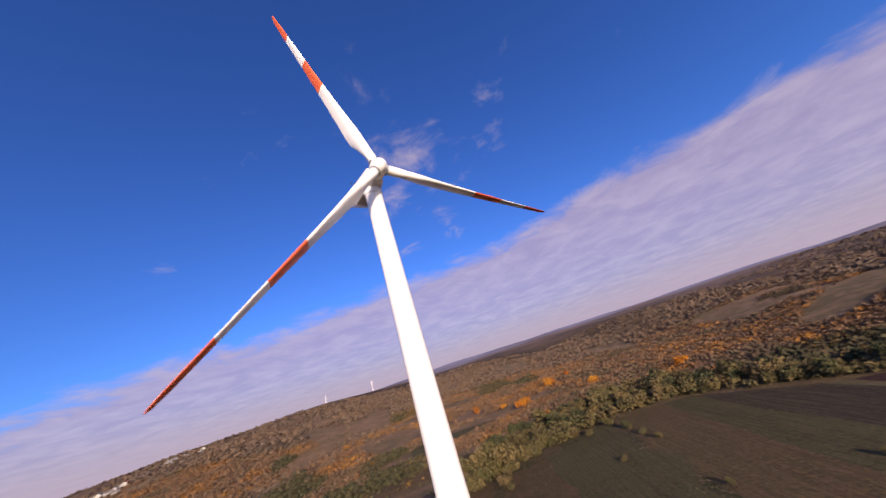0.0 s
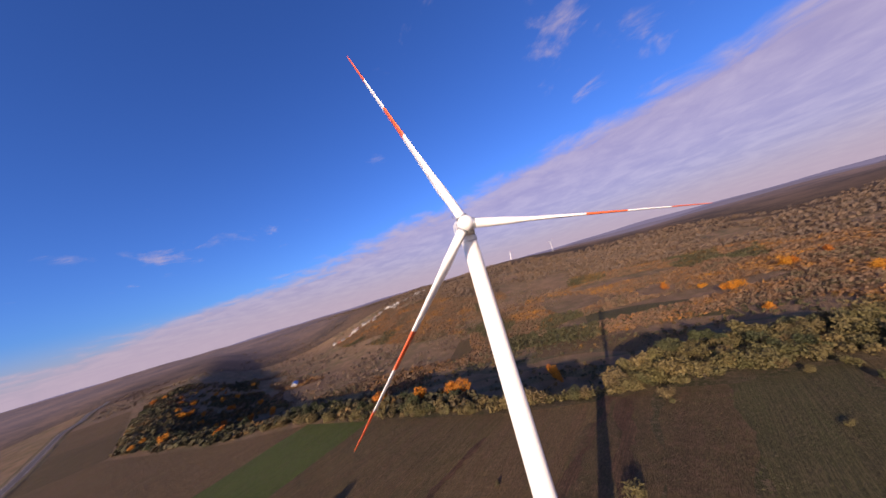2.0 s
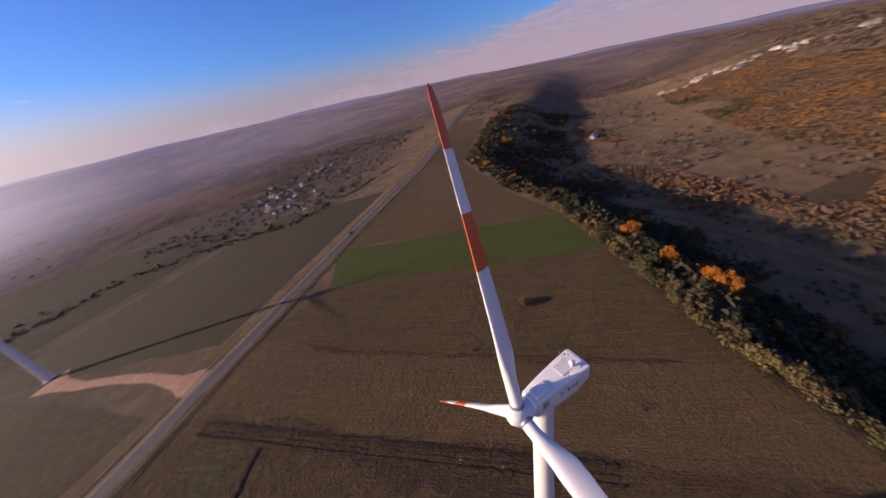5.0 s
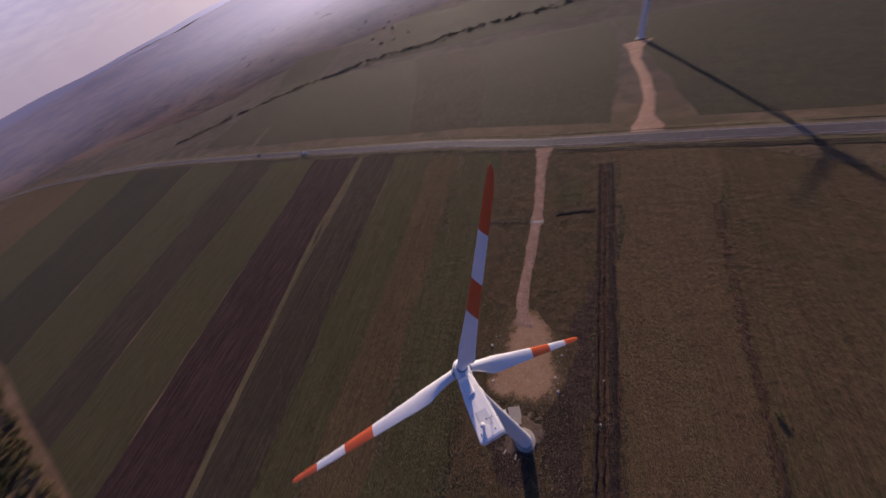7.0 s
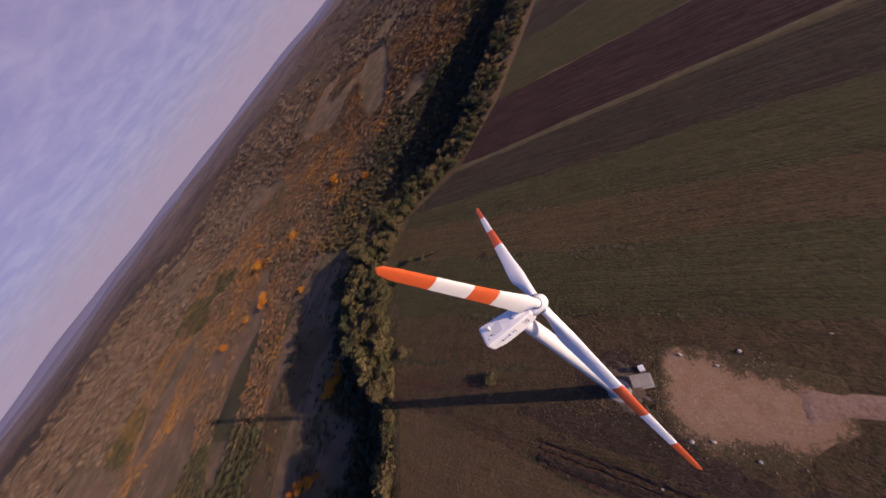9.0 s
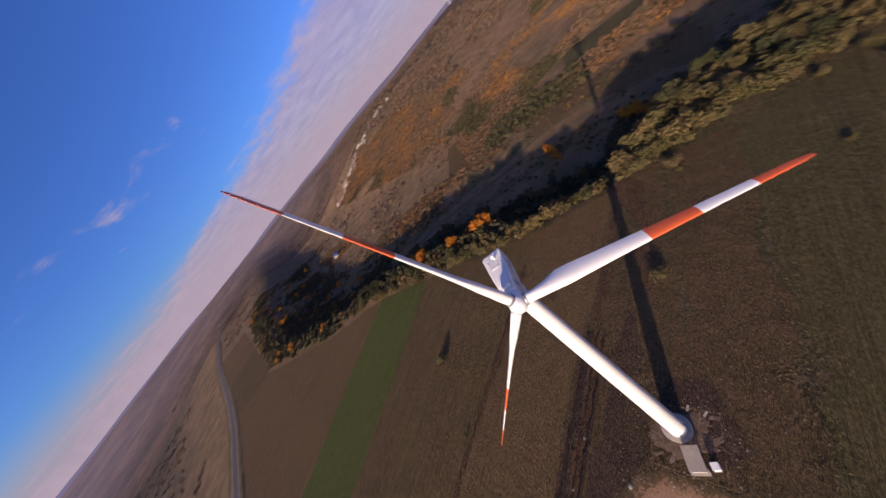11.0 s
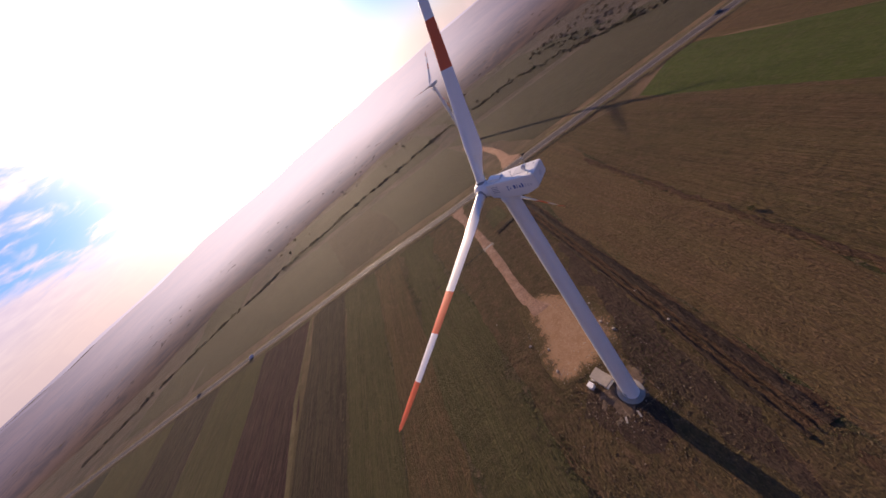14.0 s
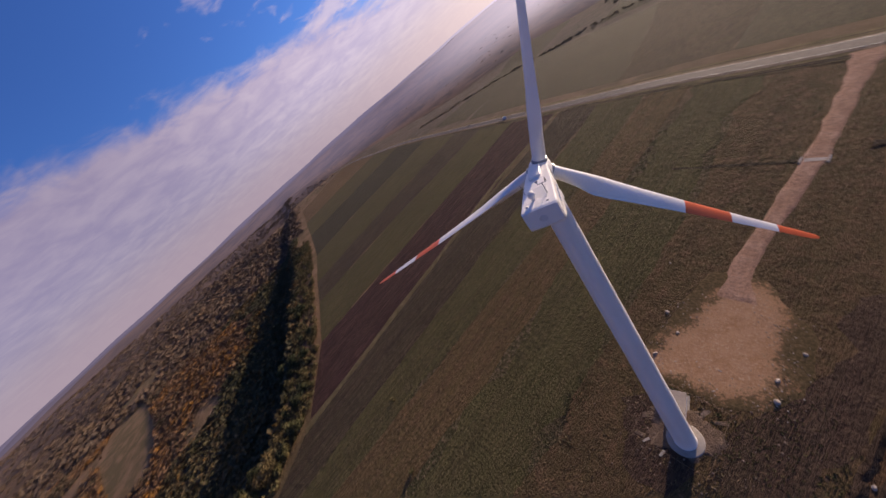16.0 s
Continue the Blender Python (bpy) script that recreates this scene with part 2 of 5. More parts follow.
def pad_build(n, bsdf, place):
    """Trodden gravel that thins out into weeds towards its rim."""
    sizes = []
    for cx, cy, rx, ry in ((-0.5, 33.0, 8.5, 15.0), (-1.5, 22.5, 12.0, 9.5), (-9.0, 16.5, 8.0, 5.0)):
        off = n.add("ShaderNodeVectorMath", operation="LENGTH")
        n.put(off.inputs[0], n.add("ShaderNodeMapping", Vector=place, Location=(-cx / rx, -cy / ry, 0.0), Scale=(1 / rx, 1 / ry, 0.0)).outputs[0])
        sizes.append(off.outputs["Value"])
    size = n.math("MINIMUM", n.math("MINIMUM", sizes[0], sizes[1]), n.math("ADD", sizes[2], 0.25))
    mid = n.noise(place, 0.25, 5, 0.7)
    small = n.noise(place, 1.6, 5, 0.75)
    rim = n.math("ADD", size, n.math("MULTIPLY", n.math("SUBTRACT", n.math("ADD", mid, small), 1.0), 1.35))
    gravel = n.mix(n.step(mid, 0.35, 0.65), (0.299, 0.165, 0.084), (0.360, 0.213, 0.117))
    gravel = n.mix(n.step(small, 0.5, 0.72), gravel, (0.453, 0.317, 0.203))
    gravel = n.mix(n.step(n.noise(place, 5.0, 2, 0.6), 0.55, 0.75, 0.0, 0.5), gravel, (0.175, 0.106, 0.058))
    weeds = n.mix(n.step(small, 0.4, 0.65), (0.064, 0.048, 0.020), (0.134, 0.088, 0.044))
    n.put(bsdf.inputs["Base Color"], n.mix(n.step(rim, 0.78, 1.12), gravel, weeds))
    n.put(bsdf.inputs["Roughness"], 0.95)
    n.put(bsdf.inputs["Specular IOR Level"], 0.1)
    bump(n, bsdf, small, 0.8, 0.18)


M_PAD = material("gravel_pad_surface", pad_build)
M_GRAVEL = soil_like("trodden_gravel", ((0.367, 0.214, 0.135), (0.313, 0.180, 0.111), (0.454, 0.285, 0.193)), 0.0, 0.08, 0.06)
M_SHOULDER = soil_like("road_shoulder", ((0.21, 0.155, 0.115), (0.17, 0.12, 0.085), (0.26, 0.20, 0.15)), 0.0, 0.08, 0.05)
M_VERGE = soil_like("dry_verge_grass", ((0.161, 0.120, 0.058), (0.117, 0.096, 0.042), (0.210, 0.154, 0.082)), 0.0, 0.25, 0.04)
M_ASPHALT = soil_like("worn_asphalt", ((0.108, 0.090, 0.083), (0.090, 0.076, 0.071), (0.130, 0.109, 0.099)), 0.0, 0.02, 0.03, 0.8)
M_LINE = plain("road_paint", (0.330, 0.318, 0.300), 0.6, 0, 0.4, 0.6)
M_WHITE = plain("white_gelcoat", (0.84, 0.805, 0.745), 0.38, 0, 0.10, 0.35)
M_TOWER = plain("white_tower_paint", (0.83, 0.795, 0.735), 0.42, 0, 0.10, 0.5, 0, True)
M_RED = plain("signal_orange_paint", (0.74, 0.125, 0.030), 0.45, 0, 0.14, 0.4)
M_BLUE = plain("blue_lettering", (0.045, 0.12, 0.34), 0.5)
M_GREY = plain("grey_metal", (0.32, 0.33, 0.34), 0.45, 0.6, 0.2)
M_BLACK = plain("black_rubber", (0.02, 0.02, 0.022), 0.6)
M_CONCRETE = plain("cast_concrete", (0.374, 0.324, 0.265), 0.9, 0, 0.45, 0.9, 0.01)
M_ROOFING = plain("weathered_roof_slab", (0.34, 0.285, 0.225), 0.9, 0, 0.4, 0.8, 0.01)
M_PANELS = plain("pale_sheet_panel", (0.72, 0.70, 0.66), 0.55, 0, 0.2)
M_WOOD = plain("weathered_timber", (0.22, 0.145, 0.085), 0.85, 0, 0.4, 1.5, 0.01)
M_STONE = plain("pale_boulder", (0.38, 0.315, 0.25), 0.9, 0, 0.35, 1.6, 0.05)
M_CLOD = plain("stony_clods", (0.235, 0.170, 0.122), 0.95, 0, 0.4, 2.5, 0.03)
M_BARK = plain("tree_bark", (0.085, 0.062, 0.045), 0.95, 0, 0.5, 2.0, 0.02)
M_HEDGE = leafy("hedge_leaves", ((0.109, 0.092, 0.032), (0.143, 0.108, 0.044), (0.076, 0.076, 0.029), (0.179, 0.130, 0.051), (0.120, 0.086, 0.039)))
M_HEDGES = leafy("hedge_growth", ((0.059, 0.058, 0.022), (0.084, 0.073, 0.028), (0.115, 0.088, 0.034), (0.139, 0.102, 0.041), (0.171, 0.109, 0.038)), True)
M_DULL = leafy("dull_green_leaves", ((0.045, 0.052, 0.020), (0.060, 0.062, 0.026), (0.038, 0.046, 0.020)))
M_ORANGE = leafy("orange_leaves", ((0.462, 0.165, 0.013), (0.506, 0.209, 0.018), (0.374, 0.116, 0.015)))
M_WOODS = leafy("autumn_woods", ((0.058, 0.054, 0.028), (0.085, 0.070, 0.038), (0.125, 0.088, 0.052), (0.155, 0.098, 0.060), (0.170, 0.098, 0.056), (0.185, 0.100, 0.046), (0.300, 0.138, 0.030), (0.400, 0.180, 0.026)), True)
# brown far growth, greyed and low in contrast: distance haze put into the colour
M_HAZED = leafy("haze_greyed_far_woods", ((0.090, 0.070, 0.054), (0.118, 0.086, 0.064), (0.140, 0.096, 0.066), (0.150, 0.098, 0.062), (0.185, 0.108, 0.056)), True)
M_THICKET = leafy("valley_thicket", ((0.035, 0.040, 0.018), (0.050, 0.050, 0.022), (0.073, 0.065, 0.030), (0.060, 0.055, 0.028), (0.095, 0.072, 0.037), (0.164, 0.091, 0.026), (0.259, 0.130, 0.022)), True)
# tree tones lifted, so the veil of haze sits in the leaf colour
M_GARDEN = leafy("hazed_slope_trees", ((0.100, 0.090, 0.058), (0.125, 0.104, 0.066), (0.150, 0.112, 0.072), (0.190, 0.122, 0.058)), True)
M_TUFT = leafy("weeds", ((0.150, 0.112, 0.050), (0.088, 0.088, 0.026), (0.219, 0.156, 0.084), (0.112, 0.077, 0.041)), True)
M_HOUSE = plain("rendered_wall", (0.44, 0.41, 0.37), 0.9, 0, 0.25)
M_HOUSEROOF = plain("grey_sheet_roof", (0.17, 0.145, 0.13), 0.75, 0, 0.3)
M_TILEROOF = plain("red_tile_roof", (0.28, 0.10, 0.065), 0.85, 0, 0.3)
M_BLUEROOF = plain("blue_sheet_roof", (0.10, 0.22, 0.50), 0.5, 0, 0.2)
M_GLASS = plain("dark_glass", (0.03, 0.035, 0.04), 0.12, 0, 0.05)
M_CARPAINT = plain("pale_car_paint", (0.60, 0.60, 0.62), 0.3, 0.1, 0.1)
M_CARDARK = plain("dark_car_paint", (0.05, 0.055, 0.07), 0.3, 0.1, 0.1)


def haze_glow(name, tones, glow, strength, sunward, near=None, reach=1.0):
    """Land far off, its haze painted in as emission: paler with distance from the tower and towards the sun."""

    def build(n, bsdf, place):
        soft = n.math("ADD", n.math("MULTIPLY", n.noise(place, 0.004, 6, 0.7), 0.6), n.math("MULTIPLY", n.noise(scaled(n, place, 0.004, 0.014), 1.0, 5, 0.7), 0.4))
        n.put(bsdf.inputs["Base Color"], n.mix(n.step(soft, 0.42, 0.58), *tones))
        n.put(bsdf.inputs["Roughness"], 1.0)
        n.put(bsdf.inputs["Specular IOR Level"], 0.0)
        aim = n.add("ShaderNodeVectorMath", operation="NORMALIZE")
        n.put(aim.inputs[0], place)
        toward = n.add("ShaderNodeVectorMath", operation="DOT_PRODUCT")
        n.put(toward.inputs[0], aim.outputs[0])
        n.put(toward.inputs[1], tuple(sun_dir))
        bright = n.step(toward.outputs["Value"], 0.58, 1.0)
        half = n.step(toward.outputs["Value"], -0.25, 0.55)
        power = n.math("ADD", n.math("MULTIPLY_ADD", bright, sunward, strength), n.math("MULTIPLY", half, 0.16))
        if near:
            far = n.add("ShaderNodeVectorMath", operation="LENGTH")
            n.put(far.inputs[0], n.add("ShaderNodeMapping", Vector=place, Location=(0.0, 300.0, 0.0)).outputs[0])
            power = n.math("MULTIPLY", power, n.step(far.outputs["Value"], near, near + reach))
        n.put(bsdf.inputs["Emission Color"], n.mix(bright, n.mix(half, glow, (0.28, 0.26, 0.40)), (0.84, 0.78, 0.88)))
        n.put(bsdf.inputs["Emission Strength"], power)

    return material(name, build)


M_HAZE_LAND = haze_glow("hazy_land", ((0.122, 0.080, 0.052), (0.056, 0.044, 0.034)), (0.27, 0.21, 0.27), 0.22, 0.60, 800.0, 1400.0)
M_HAZE_MID = haze_glow("hazy_ridge", ((0.070, 0.054, 0.052), (0.050, 0.042, 0.046)), (0.27, 0.245, 0.37), 0.30, 0.75)
M_HAZE = haze_glow("hazy_distance", ((0.06, 0.052, 0.062), (0.052, 0.046, 0.060)), (0.28, 0.26, 0.41), 0.36, 0.9)


# ---- mesh helpers ----
class Build:
    """Collects vertices and faces of one mesh."""

    def __init__(self):
        self.v, self.f, self.m = [], [], []

    def grid(self, points, nu, nv, mat=0, close=False):
        start = len(self.v)
        self.v += [tuple(p) for p in points]
        for i in range(nu if close else nu - 1):
            for j in range(nv - 1):
                a, b = start + i * nv + j, start + ((i + 1) % nu) * nv + j
                self.f.append((a, b, b + 1, a + 1))
                self.m.append(mat)

    def face(self, points, mat=0):
        start = len(self.v)
        self.v += [tuple(p) for p in points]
        self.f.append(tuple(range(start, start + len(points))))
        self.m.append(mat)

    def box(self, m, sx, sy, sz, mat=0, bevel=0.0):
        """A box with chamfered upright edges and rim, standing on the pose m."""
        b = min(bevel, sx / 3, sy / 3, sz / 3)
        x, y = sx / 2, sy / 2
        rings = [(0, 0.0, b), (0, sz - b, b), (b, sz, b)] if b else [(0, 0.0, 0), (0, sz, 0)]
        start = len(self.v)
        count = 8 if b else 4
        for inset, z, c in rings:
            px, py = x - inset, y - inset
            if b:
                ring = [(px - c, -py), (px, -py + c), (px, py - c), (px - c, py), (-px + c, py), (-px, py - c), (-px, -py + c), (-px + c, -py)]
            else:
                ring = [(px, -py), (px, py), (-px, py), (-px, -py)]
            self.v += [tuple(m @ Vector((u, w, z))) for u, w in ring]
        for k in range(len(rings) - 1):
            for i in range(count):
                j = (i + 1) % count
                self.f.append((start + k * count + i, start + k * count + j, start + (k + 1) * count + j, start + (k + 1) * count + i))
                self.m.append(mat)
        last = start + (len(rings) - 1) * count
        self.f += [tuple(range(last, last + count)), tuple(reversed(range(start, start + count)))]
        self.m += [mat, mat]

    def lathe(self, m, profile, n=24, mat=0, caps=True):
        start = len(self.v)
        for r, z in profile:
            self.v += [tuple(m @ Vector((r * math.cos(2 * math.pi * i / n), r * math.sin(2 * math.pi * i / n), z))) for i in range(n)]
        for k in range(len(profile) - 1):
            for i in range(n):
                j = (i + 1) % n
                self.f.append((start + k * n + i, start + k * n + j, start + (k + 1) * n + j, start + (k + 1) * n + i))
                self.m.append(mat)
        if caps:
            last = start + (len(profile) - 1) * n
            self.f += [tuple(reversed(range(start, start + n))), tuple(range(last, last + n))]
            self.m += [mat, mat]

    def rod(self, a, b, r0, r1=None, n=6, mat=0):
        a, b = Vector(a), Vector(b)
        m = Matrix.Translation(a) @ (b - a).to_track_quat("Z", "Y").to_matrix().to_4x4()
        self.lathe(m, [(r0, 0), (r0 if r1 is None else r1, (b - a).length)], n, mat)

    def mesh(self, name, mats, smooth=False):
        me = bpy.data.meshes.new(name)
        me.from_pydata(self.v, [], self.f)
        for mat in mats:
            me.materials.append(mat)
        me.polygons.foreach_set("material_index", self.m)
        me.polygons.foreach_set("use_smooth", [smooth] * len(self.f))
        me.update()
        if smooth:
            me.set_sharp_from_angle(angle=radians(38))
        return me


def part(name, build, mats, parent=None, label="", smooth=False):
    ob = new(name, build.mesh(name, mats if isinstance(mats, (list, tuple)) else [mats], smooth))
    if parent is not None:
        ob.parent = parent
    return tagged(ob, label)


def empty(name, m, label, category, group="", kind=""):
    ob = new(name)
    ob.empty_display_size = 0.5
    ob.matrix_world = m
    return tagged(ob, label, category, group, kind)


def smooth01(t):
    t = np.clip(t, 0, 1)
    return t * t * (3 - 2 * t)


# ---- lie of the land ----
EDGE_X = np.array([-1500, -420, -270, -190, -150, -100, -60, -27, 21, 85, 168, 230, 272, 410, 700, 1600], float)
EDGE_Y = np.array([60, -40, -66, -78, -92, -142, -143, -127, -104, -77, -57, -40, -4, 48, 10, -260], float)
ROAD_X = np.array([-1700, -1100, -800, -517, -350, -213, -77, 0, 56, 142, 250, 364, 480, 748, 1100, 1700], float)
ROAD_Y = np.array([40, 205, 232, 226, 210, 196.5, 181, 167, 160.5, 150, 135, 117, 102, 92, 60, -60], float)


def road_y(x):
    return np.interp(x, ROAD_X, ROAD_Y)


def waves(x, y, size, seed):
    """Smooth hills: a few crossed sine waves."""
    rng = np.random.RandomState(seed)
    out = 0
    for k in range(5):
        a, p = rng.uniform(0, 2 * np.pi), rng.uniform(0, 2 * np.pi)
        s = size * rng.uniform(0.6, 1.7)
        out = out + np.sin((x * np.cos(a) + y * np.sin(a)) * 2 * np.pi / s + p)
    return out / 5


def height(x, y):
    x, y = np.asarray(x, float), np.asarray(y, float)
    d = np.interp(x, EDGE_X, EDGE_Y) - y
    e = y - road_y(x)
    r = np.hypot(x, y)
    rim = 22 * smooth01((x - 60) / 50)
    rim = rim + 42 * smooth01((30 - x) / 40) * (0.62 + 0.38 * smooth01((x + 165) / 60))
    deep = 33 + 6 * smooth01((-x - 90) / 110) - 22 * smooth01((-x - 330) / 250)
    z = -deep * smooth01((d - rim) / (48 + 0.28 * np.clip(x - 200, 0, 600))) - 0.026 * np.clip(x - 60, 0, 900) * smooth01(d / 160) * (1 - smooth01((d - 300) / 400))
    z = z + 36 * smooth01((x - 150) / 700) * smooth01((d - 250) / 450) * (1 - smooth01((d - 1500) / 900))
    z = z + (34 + 14 * smooth01((x + 600) / 900)) * smooth01((d - 170) / 1500) + 22 * smooth01((d - 250) / 500) * smooth01((x + 300) / 900)
    z = z - 0.128 * 0.5 * (np.sqrt(np.clip(e, -60, 260) ** 2 + 144) + np.clip(e, -60, 260)) - 0.045 * np.clip(e - 260, 0, 1300) + 0.4 * smooth01((e + 60) / 60)
    z = z + smooth01((r - 320) / 900) * (10 * waves(x, y, 700, 3) + 5 * waves(x, y, 260, 4))
    z = z + 0.35 * waves(x, y, 90, 5) * smooth01((r - 30) / 60)
    away = smooth01((r - 1000) / 1700)
    return z * (1 - away) + (18 + 16 * waves(x, y, 900, 9) + 6 * waves(x, y, 310, 10)) * away - 260 * smooth01((r - 2900) / 1500)


def drape(points, lift):
    p = np.asarray(points, float)
    return np.column_stack([p, height(p[:, 0], p[:, 1]) + lift])


def make_ground():
    rings, spokes = 190, 288
    radii = np.concatenate([[0.0], 2.0 * (4700 / 2.0) ** (np.arange(rings) / (rings - 1))])
    a = np.arange(spokes) * 2 * np.pi / spokes
    b = Build()
    pts = np.array([(r * np.cos(t), r * np.sin(t)) for t in a for r in radii])
    b.grid(drape(pts, 0), spokes, len(radii), 0, True)
    tagged(part("ground", b, M_LAND, None, "rolling autumn pasture and heath with dry brown grass", True), "", "ground", "", "structure")
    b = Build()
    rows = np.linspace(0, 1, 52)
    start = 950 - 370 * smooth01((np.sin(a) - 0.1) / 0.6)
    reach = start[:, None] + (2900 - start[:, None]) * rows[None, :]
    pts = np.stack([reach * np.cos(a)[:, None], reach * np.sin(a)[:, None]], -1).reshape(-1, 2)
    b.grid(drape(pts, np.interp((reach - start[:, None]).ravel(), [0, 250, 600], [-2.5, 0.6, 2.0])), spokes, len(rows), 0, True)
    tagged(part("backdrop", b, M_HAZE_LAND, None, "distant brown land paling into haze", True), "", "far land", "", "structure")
    # hills that close the view, ridge behind ridge, with haze painted in as glow
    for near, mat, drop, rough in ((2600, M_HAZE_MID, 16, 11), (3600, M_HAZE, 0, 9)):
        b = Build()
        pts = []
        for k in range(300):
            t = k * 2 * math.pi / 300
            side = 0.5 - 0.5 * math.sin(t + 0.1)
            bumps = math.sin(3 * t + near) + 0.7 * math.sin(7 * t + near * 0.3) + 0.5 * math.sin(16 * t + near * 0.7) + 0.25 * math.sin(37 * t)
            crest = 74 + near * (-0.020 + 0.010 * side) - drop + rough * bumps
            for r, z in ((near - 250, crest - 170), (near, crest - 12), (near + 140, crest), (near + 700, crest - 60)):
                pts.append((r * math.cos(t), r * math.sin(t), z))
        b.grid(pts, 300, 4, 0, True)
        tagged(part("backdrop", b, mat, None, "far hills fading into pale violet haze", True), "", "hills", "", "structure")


def strip(name, left, right, mat, label, lift=0.14, category="field", kind="structure", cell=6.0, wobble=0.7, crown=None):
    """A sheet of ground between two lines of points, laid on the land."""
    left, right = np.array(left, float), np.array(right, float)
    rng = np.random.RandomState(len(name) * 7 + int(abs(left[0, 0])))

    def even(line, count):
        s = np.r_[0, np.cumsum(np.hypot(*np.diff(line, axis=0).T))]
        t = np.linspace(0, s[-1], count)
        return np.column_stack([np.interp(t, s, line[:, 0]), np.interp(t, s, line[:, 1])])

    long = max(np.hypot(*np.diff(left, axis=0).T).sum(), np.hypot(*np.diff(right, axis=0).T).sum())
    nu = max(4, int(long / cell))
    l, r = even(left, nu), even(right, nu)
    nv = max(3, int(np.hypot(*(l - r).T).max() / cell) + 1)
    across = (r - l) / np.maximum(np.hypot(*(r - l).T), 0.1)[:, None]
    shake = lambda: (np.interp(np.arange(nu), np.arange(0, nu + 3, 3), rng.normal(0, wobble, len(range(0, nu + 3, 3)))) + rng.normal(0, wobble * 0.4, nu))[:, None]
    l, r = l + across * shake(), r + across * shake()
    pts = np.concatenate([l + (r - l) * t for t in np.linspace(0, 1, nv)]).reshape(nv, nu, 2).transpose(1, 0, 2).reshape(-1, 2)
    top = drape(pts, lift)
    if crown is not None:
        top[:, 2] += np.tile(crown(np.linspace(0, 1, nv)), nu) * (1 + 0.3 * rng.normal(0, 1, nu * nv))
    if category in ("field", "gravel pad", "earth strip", "track", "path"):
        rim = np.zeros((nu, nv), bool)
        rim[[0, -1]], rim[:, [0, -1]] = True, True
        flat = drape(pts, 0.045 + 0.1 * lift)
        top[rim.ravel(), 2] = flat[rim.ravel(), 2]
    b = Build()
    b.grid(top, nu, nv)
    return tagged(part(name, b, mat, None, label, True), "", category, "", kind)


def offset(line, d):
    line = np.array(line, float)
    t = np.gradient(line, axis=0)
    t /= np.hypot(*t.T)[:, None]
    return line + np.column_stack([-t[:, 1], t[:, 0]]) * d


def make_fields():
    strip("field", [(131, 124), (139, 40), (150, -61)], [(181, 141), (192, 60), (206, -47)], M_CROP, "bright green strip of winter crop", 0.20)
    strip("field", [(181, 142), (192, 60), (206, -47)], [(268, 122), (272, 60), (271, -7)], M_STUBBLE, "pinkish brown stubble field beside the crop", 0.16)
    strip("field", [(268, 122), (272, 60), (271, -7)], [(420, 102), (415, 80), (405, 46)], M_STUBBLE, "pale brown stubble narrowing towards the road", 0.17)
    strip("field", [(84, 150), (70, 40), (60, -84)], [(131, 124), (139, 40), (150, -61)], M_OLIVE, "brown and olive meadow with dry patches", 0.15)
    strip("field", [(40, 152), (30, 20), (22, -100)], [(84, 150), (70, 40), (60, -84)], M_STUBBLE, "brownish meadow beside the dug trench", 0.16, wobble=2.0)
    strip("field", [(-30, 168), (-26, 60), (-24, -118)], [(-4, 160), (-8, 60), (2, -112)], M_WEEDY, "weedy brown fallow round the tower", 0.13, wobble=2.0)
    strip("field", [(-4, 158), (-8, 60), (2, -112)], [(40, 152), (30, 20), (22, -100)], M_WEEDY, "weedy fallow by the gravel pad", 0.15, wobble=2.0)
    strip("field", [(-58, 176), (-56, 40), (-60, -138)], [(-30, 168), (-26, 60), (-24, -118)], M_GREENISH, "greener strip of rough meadow", 0.16, wobble=3.0)
    strip("field", [(-80, 180), (-80, 40), (-88, -138)], [(-58, 176), (-56, 40), (-60, -138)], M_OLIVE, "olive strip of mown meadow", 0.15)
    strip("field", [(-113, 182), (-110, 40), (-102, -136)], [(-80, 180), (-80, 40), (-88, -138)], M_GREENISH, "mixed green and brown meadow strip", 0.16)
    strip("field", [(-147, 186), (-145, 45), (-133, -100)], [(-113, 182), (-110, 40), (-102, -136)], M_DARK, "dark tilled strip beside the field track", 0.15)
    strip("field", [(-205, 192), (-202, 40), (-196, -74)], [(-152, 184), (-149, 45), (-138, -96)], M_PLOUGH, "reddish brown ploughed strip", 0.17)
    strip("field", [(-262, 200), (-266, 40), (-262, -62)], [(-205, 192), (-202, 40), (-196, -74)], M_GREENISH, "olive green strip of grass", 0.15)
    strip("field", [(-325, 206), (-320, 40), (-310, -54)], [(-262, 200), (-266, 40), (-262, -62)], M_DARK, "dark fallow strip", 0.16)
    strip("field", [(-420, 214), (-415, 60), (-400, -36)], [(-325, 206), (-320, 40), (-310, -54)], M_GREENISH, "grassy strip far along the plateau", 0.15)
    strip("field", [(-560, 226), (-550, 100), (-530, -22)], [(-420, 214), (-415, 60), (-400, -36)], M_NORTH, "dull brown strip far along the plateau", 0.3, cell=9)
    strip("field", [(-720, 236), (-710, 100), (-690, -8)], [(-560, 226), (-550, 100), (-530, -22)], M_GREENISH, "olive grass strip far along the plateau", 0.3, cell=9)
    strip("field", [(-980, 244), (-960, 120), (-930, 14)], [(-720, 236), (-710, 100), (-690, -8)], M_STUBBLE, "pale stubble at the end of the plateau", 0.3, cell=10)
    strip("field", [(420, 99), (415, 80), (405, 44)], [(570, 93), (565, 70), (560, 28)], M_OLIVE, "brown grass narrowing between road and woods", 0.3, cell=9, wobble=2.0)
